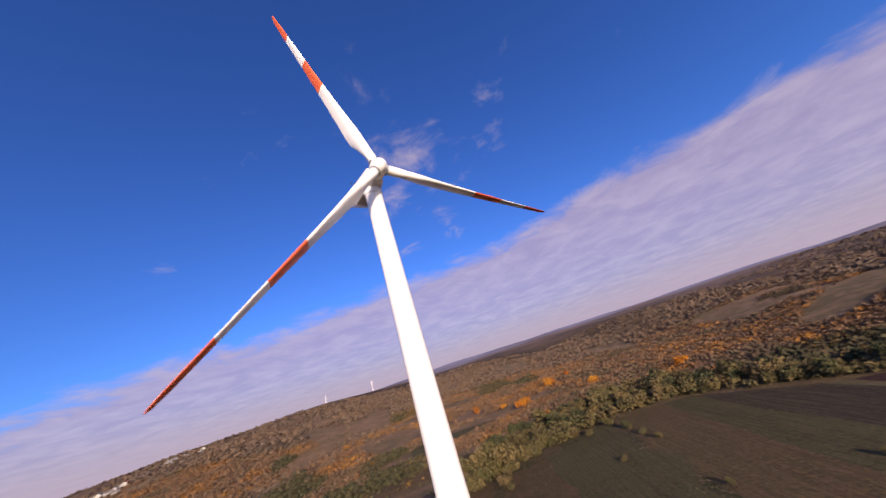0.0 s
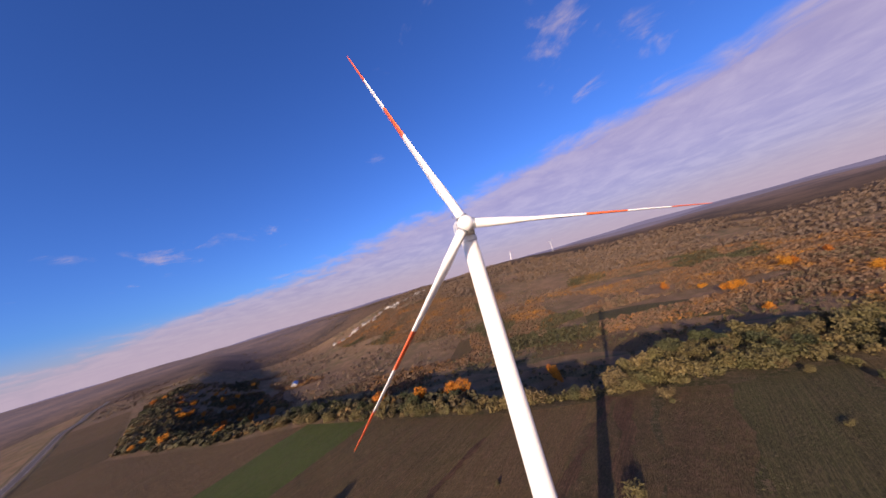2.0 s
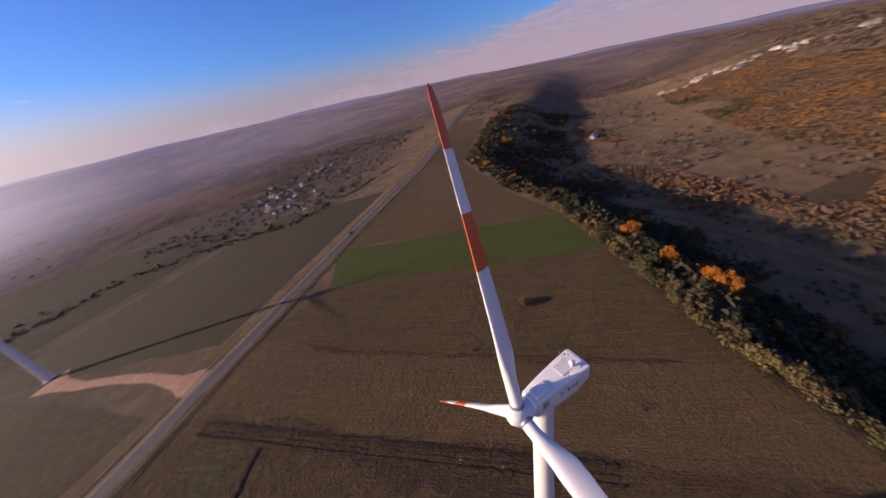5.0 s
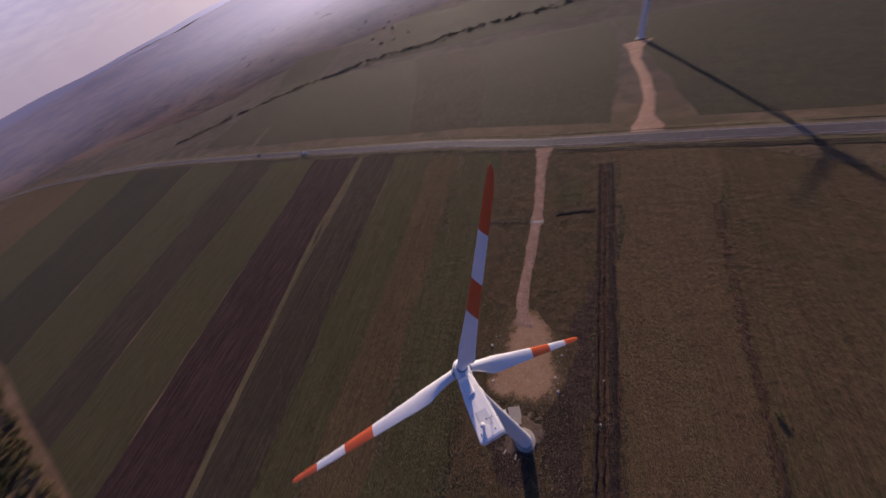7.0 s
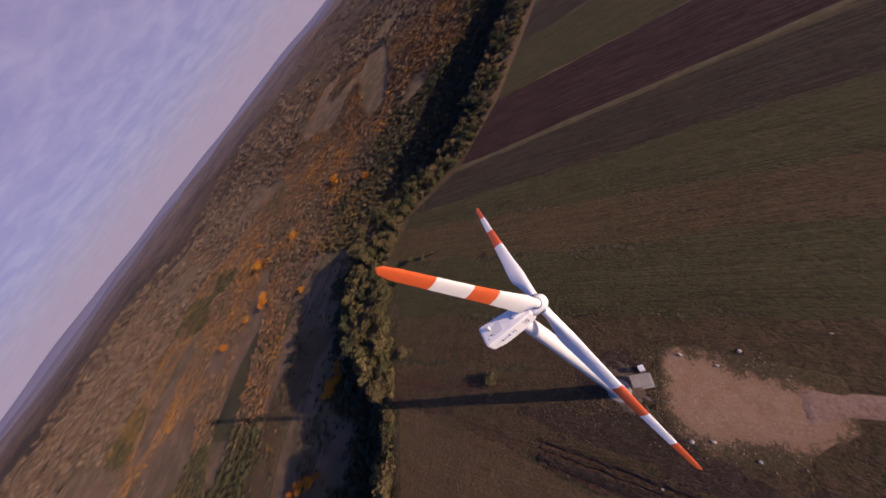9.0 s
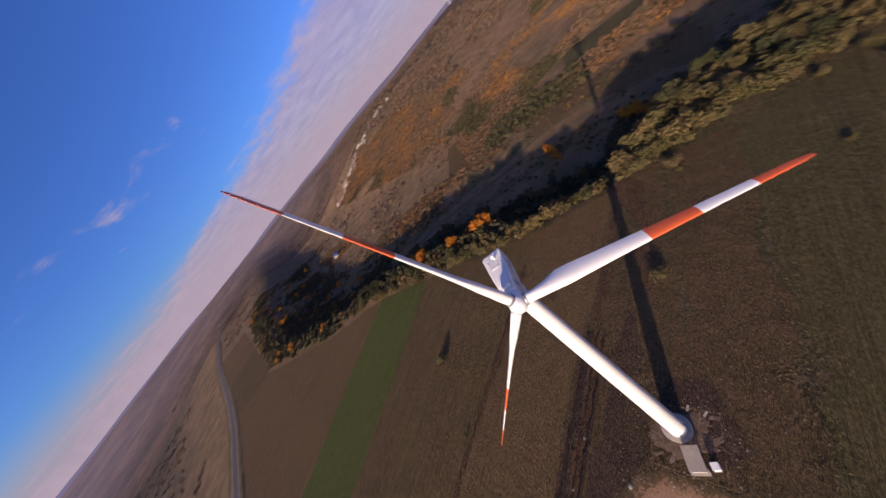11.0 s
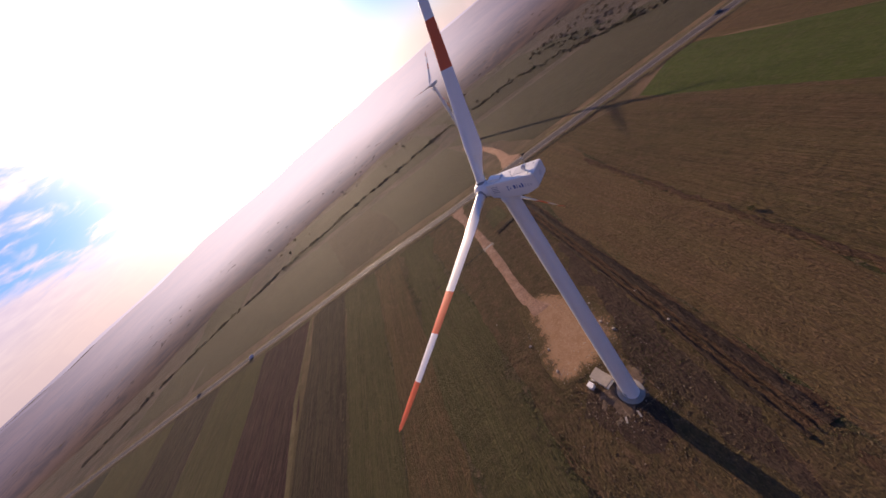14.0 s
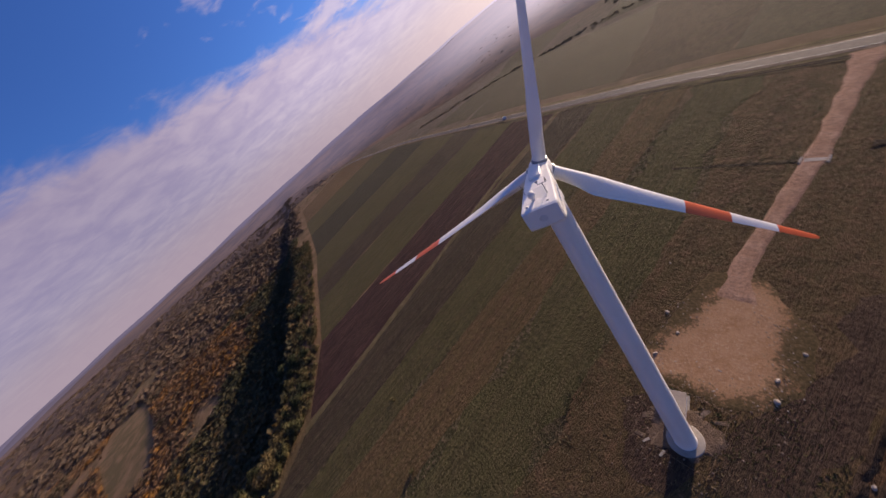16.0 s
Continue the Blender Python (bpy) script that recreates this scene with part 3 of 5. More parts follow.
    strip("field", [(570, 93), (565, 70), (560, 28)], [(760, 84), (755, 50), (740, 12)], M_STUBBLE, "far stubble beside the road", 0.3, cell=9, wobble=2.0)
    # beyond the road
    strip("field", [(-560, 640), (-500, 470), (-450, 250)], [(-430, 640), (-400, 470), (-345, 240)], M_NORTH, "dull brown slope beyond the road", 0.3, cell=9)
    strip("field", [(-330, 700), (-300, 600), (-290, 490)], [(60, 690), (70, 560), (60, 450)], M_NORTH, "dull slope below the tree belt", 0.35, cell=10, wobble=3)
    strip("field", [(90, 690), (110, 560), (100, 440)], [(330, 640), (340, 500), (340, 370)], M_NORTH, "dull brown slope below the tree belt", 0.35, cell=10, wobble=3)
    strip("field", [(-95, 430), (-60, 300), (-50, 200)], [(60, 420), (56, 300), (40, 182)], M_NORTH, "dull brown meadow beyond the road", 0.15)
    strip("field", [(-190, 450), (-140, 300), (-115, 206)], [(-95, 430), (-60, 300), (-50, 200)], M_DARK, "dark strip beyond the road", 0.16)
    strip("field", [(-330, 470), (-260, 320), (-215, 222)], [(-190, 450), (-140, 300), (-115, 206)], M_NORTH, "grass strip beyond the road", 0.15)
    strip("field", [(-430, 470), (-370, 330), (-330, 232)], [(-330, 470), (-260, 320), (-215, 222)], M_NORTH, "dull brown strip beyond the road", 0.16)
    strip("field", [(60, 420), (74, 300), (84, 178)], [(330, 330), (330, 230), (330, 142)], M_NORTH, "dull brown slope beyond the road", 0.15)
    # far side of the valley
    strip("field", [(-40, -330), (20, -330), (90, -320)], [(-20, -400), (40, -410), (110, -390)], M_GREENISH, "green meadow on the far slope", 0.5, cell=10, wobble=3)
    strip("field", [(120, -300), (190, -290), (260, -260)], [(150, -380), (220, -390), (300, -340)], M_OLIVE, "olive meadow on the far slope", 0.5, cell=10, wobble=3)
    strip("field", [(-20, -235), (40, -255), (130, -240)], [(-20, -290), (40, -300), (140, -290)], M_STUBBLE, "bleached grass above the stream", 0.5, cell=10, wobble=3)


def make_tracks():
    xs = np.unique(np.concatenate([np.linspace(-1600, -300, 60), np.linspace(-300, 400, 90), np.linspace(400, 1500, 50)]))
    line = np.column_stack([xs, road_y(xs)])
    for _ in range(6):
        line[1:-1, 1] = (line[:-2, 1] + line[2:, 1] + 2 * line[1:-1, 1]) / 4
    rows = (("verge", 11.0, M_VERGE, 0.24, "dry yellow grass along the road"), ("shoulder", 5.6, M_SHOULDER, 0.36, "dusty gravel shoulder of the road"), ("road", 3.7, M_ASPHALT, 0.46, "worn grey two-lane asphalt road"))
    for name, half, mat, lift, label in rows:
        strip(name, offset(line, half), offset(line, -half), mat, label, lift, name, cell=5.0, wobble=0.05 if name == "road" else 0.45)
    for d in (3.35, -3.35):
        strip("road_marking", offset(line, d + 0.10), offset(line, d - 0.10), M_LINE, "faded white edge line on the asphalt", 0.50, "marking", cell=5.0, wobble=0.0)
    # lighter worn ruts beside the road
    for d in (8.2, -8.4, -9.8):
        strip("rut", offset(line, d + 0.35), offset(line, d - 0.35), M_EARTH, "dark ditch line along the verge", 0.30, "ditch", cell=5.0, wobble=0.25)
    path = np.array([(0.5, 163), (0, 150), (-0.5, 120), (-0.8, 100), (-2.5, 80), (-4.5, 62), (-4.5, 48), (-3, 40)])
    wide = np.array([7.2, 3.1, 2.7, 2.7, 2.6, 2.5, 3.1, 5.4])[:, None]
    side = np.array([(1.0, 0.0)])
    strip("gravel_track", path - side * wide, path + side * wide, M_GRAVEL, "pale gravel access track to the turbine", 0.32, "track", cell=2.0, wobble=0.25)
    ys = np.linspace(10.5, 50, 16)
    left = np.interp(ys, [10.5, 14, 19, 30, 37, 43, 50], [-14, -17.5, -17, -14.5, -13.6, -12.5, -9.8])
    right = np.interp(ys, [10.5, 14, 19, 30, 37, 43, 50], [4, 10, 13.6, 15.4, 13.4, 7.5, 1.5])
    strip("gravel_pad", np.column_stack([left, ys]), np.column_stack([right, ys]), M_PAD, "bare gravel crane pad in front of the tower", 0.22, "gravel pad", cell=1.6, wobble=0.55)
    lane = np.array([(-151, 186), (-150.5, 170), (-153, 101), (-147, 40), (-141, -25), (-136, -80), (-134, -100)])
    strip("field_track", lane - side * 1.9, lane + side * 1.9, M_VERGE, "narrow pale dirt track between fields", 0.30, "track", cell=4.0, wobble=0.3)
    xs = np.linspace(-240, 430, 60)
    low = np.column_stack([xs, np.interp(xs, EDGE_X, EDGE_Y) - 138 - 14 * np.sin(xs / 55.0)])
    strip("valley_track", offset(low, 2.6), offset(low, -2.6), M_VERGE, "pale dirt track along the valley", 0.4, "track", cell=4.0, wobble=0.6)
    for d, w in ((-22, 7), (-44, 5), (26, 6)):
        strip("field", offset(low, d + w), offset(low, d - w), M_VERGE, "bleached dry grass in the valley", 0.4, cell=7.0, wobble=3.5)
    second = np.array([(56, 164), (59, 184), (65, 212), (67, 245), (66, 280), (69, 308), (74, 328)])
    w2 = np.array([12.0, 4.2, 3.4, 3.2, 3.4, 5.4, 13.0])[:, None]
    strip("gravel_track", second - side * w2, second + side * w2, M_GRAVEL, "curved gravel track to the second turbine", 0.30, "track", cell=3.0, wobble=0.3)


def make_trench():
    """Two long spoil ridges with dark earth between them, and a side cut."""
    ys = np.linspace(-26, 141, 40)
    mid = 25.5 + 0.062 * ys
    strip("field", np.column_stack([mid - 4.3, ys]), np.column_stack([mid + 4.3, ys]), M_RIDGES, "overgrown brown ground along the dug strip", 0.19, wobble=0.5, cell=1.6)
    for low, high, tall in ((-3.9, -2.5, 0.45), (-1.2, -0.6, 0.3), (0.5, 3.4, 0.35)):
        ridge = lambda t, tall=tall: tall * np.sin(np.pi * t) ** 2
        strip("spoil_ridge", np.column_stack([mid + low, ys]), np.column_stack([mid + high, ys]), M_EARTH, "long dark ridge of freshly dug earth", 0.23, "earth ridge", cell=0.8, wobble=0.22, crown=ridge)
    # a broken row of old spoil clods further out in the meadow
    ys = np.linspace(-62, 108, 120)
    mid = 67.5 + 0.07 * ys
    ridge = lambda t: 0.22 * np.sin(np.pi * t) ** 2
    strip("spoil_ridge", np.column_stack([mid - 1.3, ys]), np.column_stack([mid + 1.3, ys]), M_RIDGES, "old overgrown ridge of brown clods in the meadow", 0.2, "earth ridge", cell=0.75, wobble=0.5, crown=ridge)
    low = np.linspace(-104, -30, 20)
    strip("field", np.column_stack([25.5 + 0.062 * low - 3.2, low]), np.column_stack([25.5 + 0.062 * low + 2.6, low]), M_RIDGES, "overgrown end of the dug strip", 0.2, wobble=1.2, cell=2.0)
    strip("field", [(1, -40), (4, -70), (9, -104)], [(9, -40), (13, -70), (20, -102)], M_RIDGES, "brown weedy strip towards the hedge", 0.2, wobble=1.5, cell=3.0)
    bank = lambda t: 0.35 * np.sin(np.pi * t)
    strip("earth_bank", [(9, 103.2), (18, 104.4), (27, 104.6)], [(9, 106.6), (18, 107.6), (27, 107.8)], M_EARTH, "short dark bank of dug earth", 0.2, "earth bank", cell=0.7, wobble=0.3, crown=bank)
    strip("field", [(5, 106), (6, 122), (8, 136)], [(25, 108), (26, 122), (27, 134)], M_GREENISH, "small green patch behind the earth bank", 0.19, wobble=1.0)


def make_bare_ground():
    """Turned soil beside the tower and trodden dirt round its foot."""
    strip("field", [(25.5, 68), (17, 50), (14.5, 32), (6.5, 11), (6, -12), (12, -42)], [(26.0, 68), (24.5, 50), (23.5, 32), (22, 11), (20, -12), (13, -42)], M_TURNED, "turned reddish brown soil between tower and trench", 0.185, wobble=1.3, cell=2.2)
    strip("field", [(-16, 2), (-12, -8), (-5, -14), (2, -15)], [(-8, 9), (-4, 3), (0, 0), (5, -4)], M_TURNED, "disturbed brown ground round the tower", 0.19, wobble=1.3, cell=1.6)
    rng = np.random.RandomState(52)
    b = Build()
    pts = []
    count, rows = 72, 7
    a = np.arange(count) * 2 * np.pi / count
    rim = 6.4 + 1.3 * np.sin(2 * a + 0.8) + 0.8 * np.sin(5 * a) + rng.uniform(-0.7, 0.7, count)
    for k in range(count):
        for j in range(rows):
            r = rim[k] * (0.3 + 0.7 * j / (rows - 1))
            x, y = r * math.cos(a[k]) - 1.0, r * math.sin(a[k]) + 1.2
            pts.append((x, y, float(height(x, y)) + (0.05 if j == rows - 1 else 0.255 + rng.uniform(0, 0.05))))
    b.grid(pts, count, rows, 0, True)
    tagged(part("dirt_patch", b, M_DIRT, None, "trodden bare dirt round the tower's foot", True), "", "dirt", "", "structure")


make_ground()
make_fields()
make_tracks()
make_trench()
make_bare_ground()


# ---- wind turbines ----
HUB = 80.0


def blade_build():
    """One blade along +x from the hub's middle; the leading edge to +y, feathered."""
    b = Build()
    stations = sorted(set(list(np.linspace(1.0, 3.2, 10)) + list(np.linspace(3.2, 9, 30)) + list(np.linspace(9, 34.6, 90)) + [18.0, 24.1, 30.4, 35.2, 35.9, 36.2, 36.3]))
    n = 48
    pts = []
    for r in stations:
        chord = float(np.interp(r, [1.0, 2.6, 4.5, 6.6, 8.2, 12, 18, 24, 31, 34.6, 35.9, 36.3], [1.5, 1.5, 2.0, 2.75, 2.75, 2.35, 1.9, 1.5, 1.12, 0.92, 0.6, 0.08]))
        thick = float(np.interp(r, [1.0, 2.6, 4.5, 6.6, 9, 18, 36.3], [1.0, 1.0, 0.66, 0.42, 0.30, 0.22, 0.16]))
        round_ = float(np.interp(r, [2.2, 6.0], [1.0, 0.0]))
        twist = radians(PITCH + float(np.interp(r, [3, 9, 18, 35], [13, 9, 4, 0])))
        bend = 0.0009 * max(0, r - 6) ** 2 * 0.45
        for k in range(n):
            t = 2 * math.pi * k / n
            u = 0.5 + 0.5 * math.cos(t)
            foil = 5 * thick * (0.2969 * math.sqrt(u) - 0.126 * u - 0.3516 * u * u + 0.2843 * u**3 - 0.1036 * u**4) * (1 if t <= math.pi else -1)
            disc = 0.5 * thick * math.sin(t)
            c = (0.32 - u) * chord * (1 - round_) + (-0.5 * math.cos(t)) * chord * round_
            h = (foil * (1 - round_) + disc * round_) * chord
            y = c * math.cos(twist) - h * math.sin(twist)
            z = c * math.sin(twist) + h * math.cos(twist)
            pts.append((r, y + bend, z))
    ns = len(stations)
    start = len(b.v)
    b.v += pts
    for s in range(ns - 1):
        mid = 0.5 * (stations[s] + stations[s + 1])
        red = 18.0 < mid < 24.1 or mid > 30.4
        for k in range(n):
            j = (k + 1) % n
            b.f.append((start + s * n + k, start + s * n + j, start + (s + 1) * n + j, start + (s + 1) * n + k))
            b.m.append(1 if red else 0)
    b.f += [tuple(range(start + n - 1, start - 1, -1)), tuple(range(start + (ns - 1) * n, start + ns * n))]
    b.m += [0, 1]
    return b


PITCH = 10.0


def nacelle_shell():
    """The housing: a long body, narrower at the nose, chamfered along all edges. +y is the nose."""
    b = Build()
    rows = []
    for y, wide, low, high in ((2.25, 1.05, -1.10, 1.10), (2.05, 1.14, -1.32, 1.28), (0.6, 1.30, -1.50, 1.46), (-1.2, 1.48, -1.58, 1.58), (-4.2, 1.66, -1.46, 1.72), (-6.1, 1.74, -0.62, 1.80), (-6.4, 1.64, -0.25, 1.74)):
        c, k = 0.16, 0.06
        rows.append([(wide - c, low), (wide - k * 0.3, low + c), (wide, low + c * 2), (wide, high - c), (wide - k, high - k * 0.6), (wide - c, high), (0, high + 0.05), (-wide + c, high), (-wide + k, high - k * 0.6), (-wide, high - c), (-wide, low + c * 2), (-wide + k * 0.3, low + c), (-wide + c, low), (0, low - 0.03)])
        rows[-1] = [(x, y, z) for x, z in rows[-1]]
    n = len(rows[0])
    b.v = [p for row in rows for p in row]
    for s in range(len(rows) - 1):
        for k in range(n):
            j = (k + 1) % n
            b.f.append((s * n + k, (s + 1) * n + k, (s + 1) * n + j, s * n + j))
            b.m.append(0)
    b.f += [tuple(range(n)), tuple(reversed(range((len(rows) - 1) * n, len(rows) * n)))]
    b.m += [0, 0]
    return b


def make_turbine(m, nose, spin, label, detail=True, group="turbines of the wind farm"):
    """A turbine at the pose m; nose: degrees of the rotor's axis from +x; spin: degrees of the first blade from straight up."""
    top = empty("wind_turbine", m, label, "wind turbine", group)
    b = Build()
    b.lathe(pose(0, 0, 0), [(2.35, 0.0), (2.35, 0.5), (2.30, 0.55)] + [(np.interp(z, [0.55, 78.2], [2.28, 1.28]), z) for z in (0.6, 10, 19.9)] + [(2.036, 20.0), (2.036, 20.08)] + [(np.interp(z, [0.55, 78.2], [2.28, 1.28]), z) for z in (20.2, 35, 46.9)] + [(1.688, 47.0), (1.688, 47.08)] + [(np.interp(z, [0.55, 78.2], [2.28, 1.28]), z) for z in (47.2, 62, 77.6)], 40)
    part("tower", b, M_TOWER, top, "tapered white steel tube tower", True)
    b = Build()
    b.lathe(pose(0, 0, -1.0), [(3.7, 0), (3.7, 1.30), (3.55, 1.42), (2.5, 1.50)], 48)
    part("foundation", b, M_CONCRETE, top, "round pale concrete foundation slab")
    if detail:
        b = Build()
        b.box(pose(0, 0, 0.6) @ pose(0, 0, 0, 0, 0, 200) @ pose(2.24, 0, 0.25), 0.14, 0.95, 2.1, 0, 0.05)
        door = part("door", b, M_GREY, top, "grey steel entrance door")
        b = Build()
        for k in range(4):
            b.box(pose(0, 0, 0.45) @ pose(0, 0, 0, 0, 0, 200) @ pose(2.75 + 0.28 * k, 0, 0.3 - 0.2 * k), 0.3, 1.1, 0.06)
        part("steps", b, M_GREY, top, "grey metal steps")
        for k in range(32):
            if k % 2 == 0:
                b = Build()
                b.lathe(pose(2.75 * math.cos(k * math.pi / 16), 2.75 * math.sin(k * math.pi / 16), 0.46), [(0.06, 0), (0.06, 0.12)], 6)
                part("bolt", b, M_GREY, top)
    head = pose(0, 0, HUB - 0.1) @ pose(0, 0, 0, 0, 0, nose - 90)
    b = Build()
    b.lathe(head @ pose(0, 0, -2.45), [(1.30, 0), (1.42, 0.1), (1.42, 0.85), (1.30, 1.05)], 32)
    part("yaw_collar", b, M_WHITE, top, "", True)
    shell = part("nacelle", nacelle_shell(), M_WHITE, top, "long white angular nacelle housing")
    shell.matrix_local = head
    if detail:
        b = Build()
        b.box(pose(-0.15, 0.55, 1.40, 3), 1.3, 2.2, 0.5, 0, 0.08)
        part("roof_hatch", b, M_WHITE, shell, "raised white hatch box")
        b = Build()
        b.box(pose(0.15, -3.9, 1.735), 1.6, 2.2, 0.05, 0, 0.02)
        part("walkway_mat", b, M_PANELS, shell, "pale non-slip mat")
        b = Build()
        b.rod((0.95, -4.4, 1.7), (0.95, -4.4, 3.0), 0.05, 0.04)
        b.rod((0.55, -4.4, 2.95), (1.35, -4.4, 2.95), 0.035)
        b.rod((0.55, -4.4, 2.95), (0.55, -4.4, 3.25), 0.03)
        b.lathe(pose(0.55, -4.4, 3.25), [(0.02, 0), (0.16, 0.03), (0.16, 0.08), (0.02, 0.12)], 8)
        part("wind_vane_mast", b, M_GREY, shell, "thin mast with cup anemometer")
        b = Build()
        b.rod((1.35, -4.4, 2.95), (1.35, -4.4, 3.25), 0.03)
        b.box(pose(1.35, -4.52, 3.25), 0.03, 0.5, 0.16)
        part("wind_vane", b, M_BLACK, shell)
        b = Build()
        b.lathe(pose(-0.35, -4.7, 1.74), [(0.16, 0), (0.16, 0.35), (0.30, 0.4), (0.36, 0.7), (0.28, 0.95), (0.1, 1.05)], 14)
        part("aviation_light", b, M_PANELS, shell, "white domed obstruction light", True)
        b = Build()
        b.rod((-1.25, -3.0, 1.62), (-1.25, -3.0, 2.9), 0.03)
        b.rod((-1.25, -3.0, 2.5), (-0.95, -3.2, 2.75), 0.025)
        part("lightning_rod", b, M_GREY, shell)
        for x, y in ((-1.1, -5.4), (0.9, -5.6)):
            b = Build()
            b.lathe(pose(x, y, 1.50 + 0.045 * (-y)), [(0.13, 0), (0.13, 0.06), (0.07, 0.10)], 8)
            part("deck_fitting", b, M_GREY, shell)
        b = Build()
        b.lathe(pose(0, -6.36, 0.65, 90), [(0.40, 0), (0.40, 0.06), (0.33, 0.08)], 20)
        part("vent_ring", b, M_PANELS, shell)
        # lettering on both flanks as plain bars, and a round emblem
        for s in (1, -1):
            b = Build()
            for k, (wide, tall) in enumerate(((0.42, 0.62), (0.14, 0.62), (0.30, 0.46), (0.32, 0.70), (0.34, 0.62), (0.34, 0.46), (0.30, 0.46))):
                y = -2.75 - 0.44 * k
                tone = 0 if k < 4 else 1
                b.box(pose(s * (1.56 + 0.055 * (-y - 2.75)), y, 0.0), 0.06, wide * 0.82, tall, tone)
            part("lettering", b, [M_BLUE, M_PANELS], shell, "row of blue bars on the nacelle flank")
            b = Build()
            for k in range(3):
                m2 = pose(s * 1.49, -1.75, 0.25) @ pose(0, 0, 0, 120 * k + 20)
                b.box(m2 @ pose(0.0, 0.16, 0.16), 0.09, 0.42, 0.13)
            part("emblem", b, M_BLUE, shell, "round blue emblem")
            b = Build()
            for k in range(4):
                b.box(pose(s * 1.27, 0.35, 0.75 - 0.32 * k), 0.16, 1.7, 0.07)
            part("louvre", b, M_GREY, shell, "grey air louvres")
    hub_at = head @ pose(0, 3.79, 0.1) @ pose(0, 0, 0, 4.3)
    b = Build()
    b.lathe(hub_at @ pose(0, 0, 0, -90), [(1.05, -1.75), (1.20, -1.55), (1.28, -0.9), (1.32, 0.0), (1.26, 0.55), (1.05, 1.05), (0.68, 1.42), (0.25, 1.58), (0.02, 1.60)], 36)
    rotor = part("rotor_hub", b, M_WHITE, top, "rounded white spinner", True)
    blade = None
    for k in range(3):
        a = spin + 120 * k
        m2 = hub_at @ Matrix.Rotation(radians(-a), 4, "Y") @ Matrix.Rotation(radians(-90), 4, "Y")
        if blade is None:
            blade = part("blade", blade_build(), [M_WHITE, M_RED], top, "white blade with two orange red bands", True)
            ob = blade
        else:
            ob = new("blade", blade.data)
            ob.parent = top
            tagged(ob, "white blade with two orange red bands")
        ob.matrix_local = m2
        b = Build()
        b.lathe(pose(1.0, 0, 0, 0, 90), [(0.86, 0), (0.90, 0.1), (0.90, 0.34), (0.78, 0.42)], 24)
        part("blade_collar", b, M_GREY if detail else M_WHITE, ob, "", True)
    return top


ground_at = lambda x, y: float(height(x, y))
make_turbine(pose(0, 0, ground_at(0, 0)), 128.0, SPIN, "tall white wind turbine with orange banded blades")
make_turbine(pose(76, 334, ground_at(76, 334)), 128.0, -37.0, "second white wind turbine beyond the road", False)
for x, y, s in ((1080, -2130, 10), (790, -2260, 50)):
    make_turbine(pose(x, y, ground_at(x, y)), 128.0, s, "far white wind turbine on the horizon", False)


# ---- things round the tower ----
def make_shed():
    m = pose(-3.8, 6.6, ground_at(-3.8, 6.6) + 0.1, 0, 0, 18)
    shed = empty("transformer_kiosk", m, "low transformer kiosk with a flat weathered roof", "shed")
    b = Build()
    b.box(pose(0, 0, 0), 3.3, 5.2, 2.35, 0, 0.06)
    part("wall", b, M_PANELS, shed, "pale sheet walls")
    b = Build()
    b.box(pose(0, 0, 2.35), 3.8, 5.7, 0.20, 0, 0.04)
    b.box(pose(0, 0, 2.545), 3.3, 5.2, 0.05, 0, 0.02)
    part("roof", b, M_ROOFING, shed, "flat brownish concrete roof slab")
    for k in (-1, 1):
        b = Build()
        b.box(pose(-1.66, k * 0.9, 0.15), 0.08, 1.1, 2.0, 0, 0.02)
        door = part("door", b, M_GREY, shed, "grey metal door")
        b = Build()
        b.box(pose(-1.72, k * 0.9 + 0.35, 1.1), 0.06, 0.05, 0.18)
        part("door_handle", b, M_BLACK, door)
    b = Build()
    b.box(pose(0, 0, -0.3), 4.4, 6.4, 0.36, 0, 0.05)
    part("plinth", b, M_CONCRETE, shed)
    m = pose(-7.8, 6.9, ground_at(-7.8, 6.9) + 0.1, 0, 0, 22)
    box = empty("switch_cabinet", m, "small white switch cabinet beside the kiosk", "cabinet")
    b = Build()
    b.box(pose(0, 0, 0.15), 1.5, 1.5, 1.75, 0, 0.06)
    part("body", b, M_WHITE, box)
    b = Build()
    b.box(pose(0, 0, 1.9), 1.7, 1.7, 0.12, 0, 0.04)
    part("cap", b, M_WHITE, box)
    b = Build()
    b.box(pose(0, 0, -0.25), 1.8, 1.8, 0.42, 0, 0.03)
    part("plinth", b, M_CONCRETE, box)


def make_fence():
    fence = empty("wire_fence", pose(0, 0, 0), "thin post and wire fence round the tower base", "fence")
    corners = [(-9.4, -5.6), (6.0, -5.0), (5.4, 10.2), (-9.8, 10.6)]
    posts = []
    for (ax, ay), (bx, by) in zip(corners, corners[1:] + corners[:1]):
        for k in range(6):
            t = k / 6
            posts.append((ax + (bx - ax) * t, ay + (by - ay) * t))
    b = Build()
    b.box(pose(0, 0, -0.3), 0.10, 0.10, 1.7, 0, 0.02)
    me = b.mesh("post", [M_WOOD])
    for x, y in posts:
        ob = new("post", me)
        ob.parent = fence
        ob.location = (x, y, ground_at(x, y) + 0.1)
    for z in (0.55, 1.15):
        b = Build()
        for k, (x, y) in enumerate(posts):
            if k in (20, 21):
                continue
            u, w = posts[(k + 1) % len(posts)]
            b.rod((x, y, ground_at(x, y) + 0.1 + z), (u, w, ground_at(u, w) + 0.1 + z), 0.02, None, 4)
        part("wire", b, M_WOOD, fence)


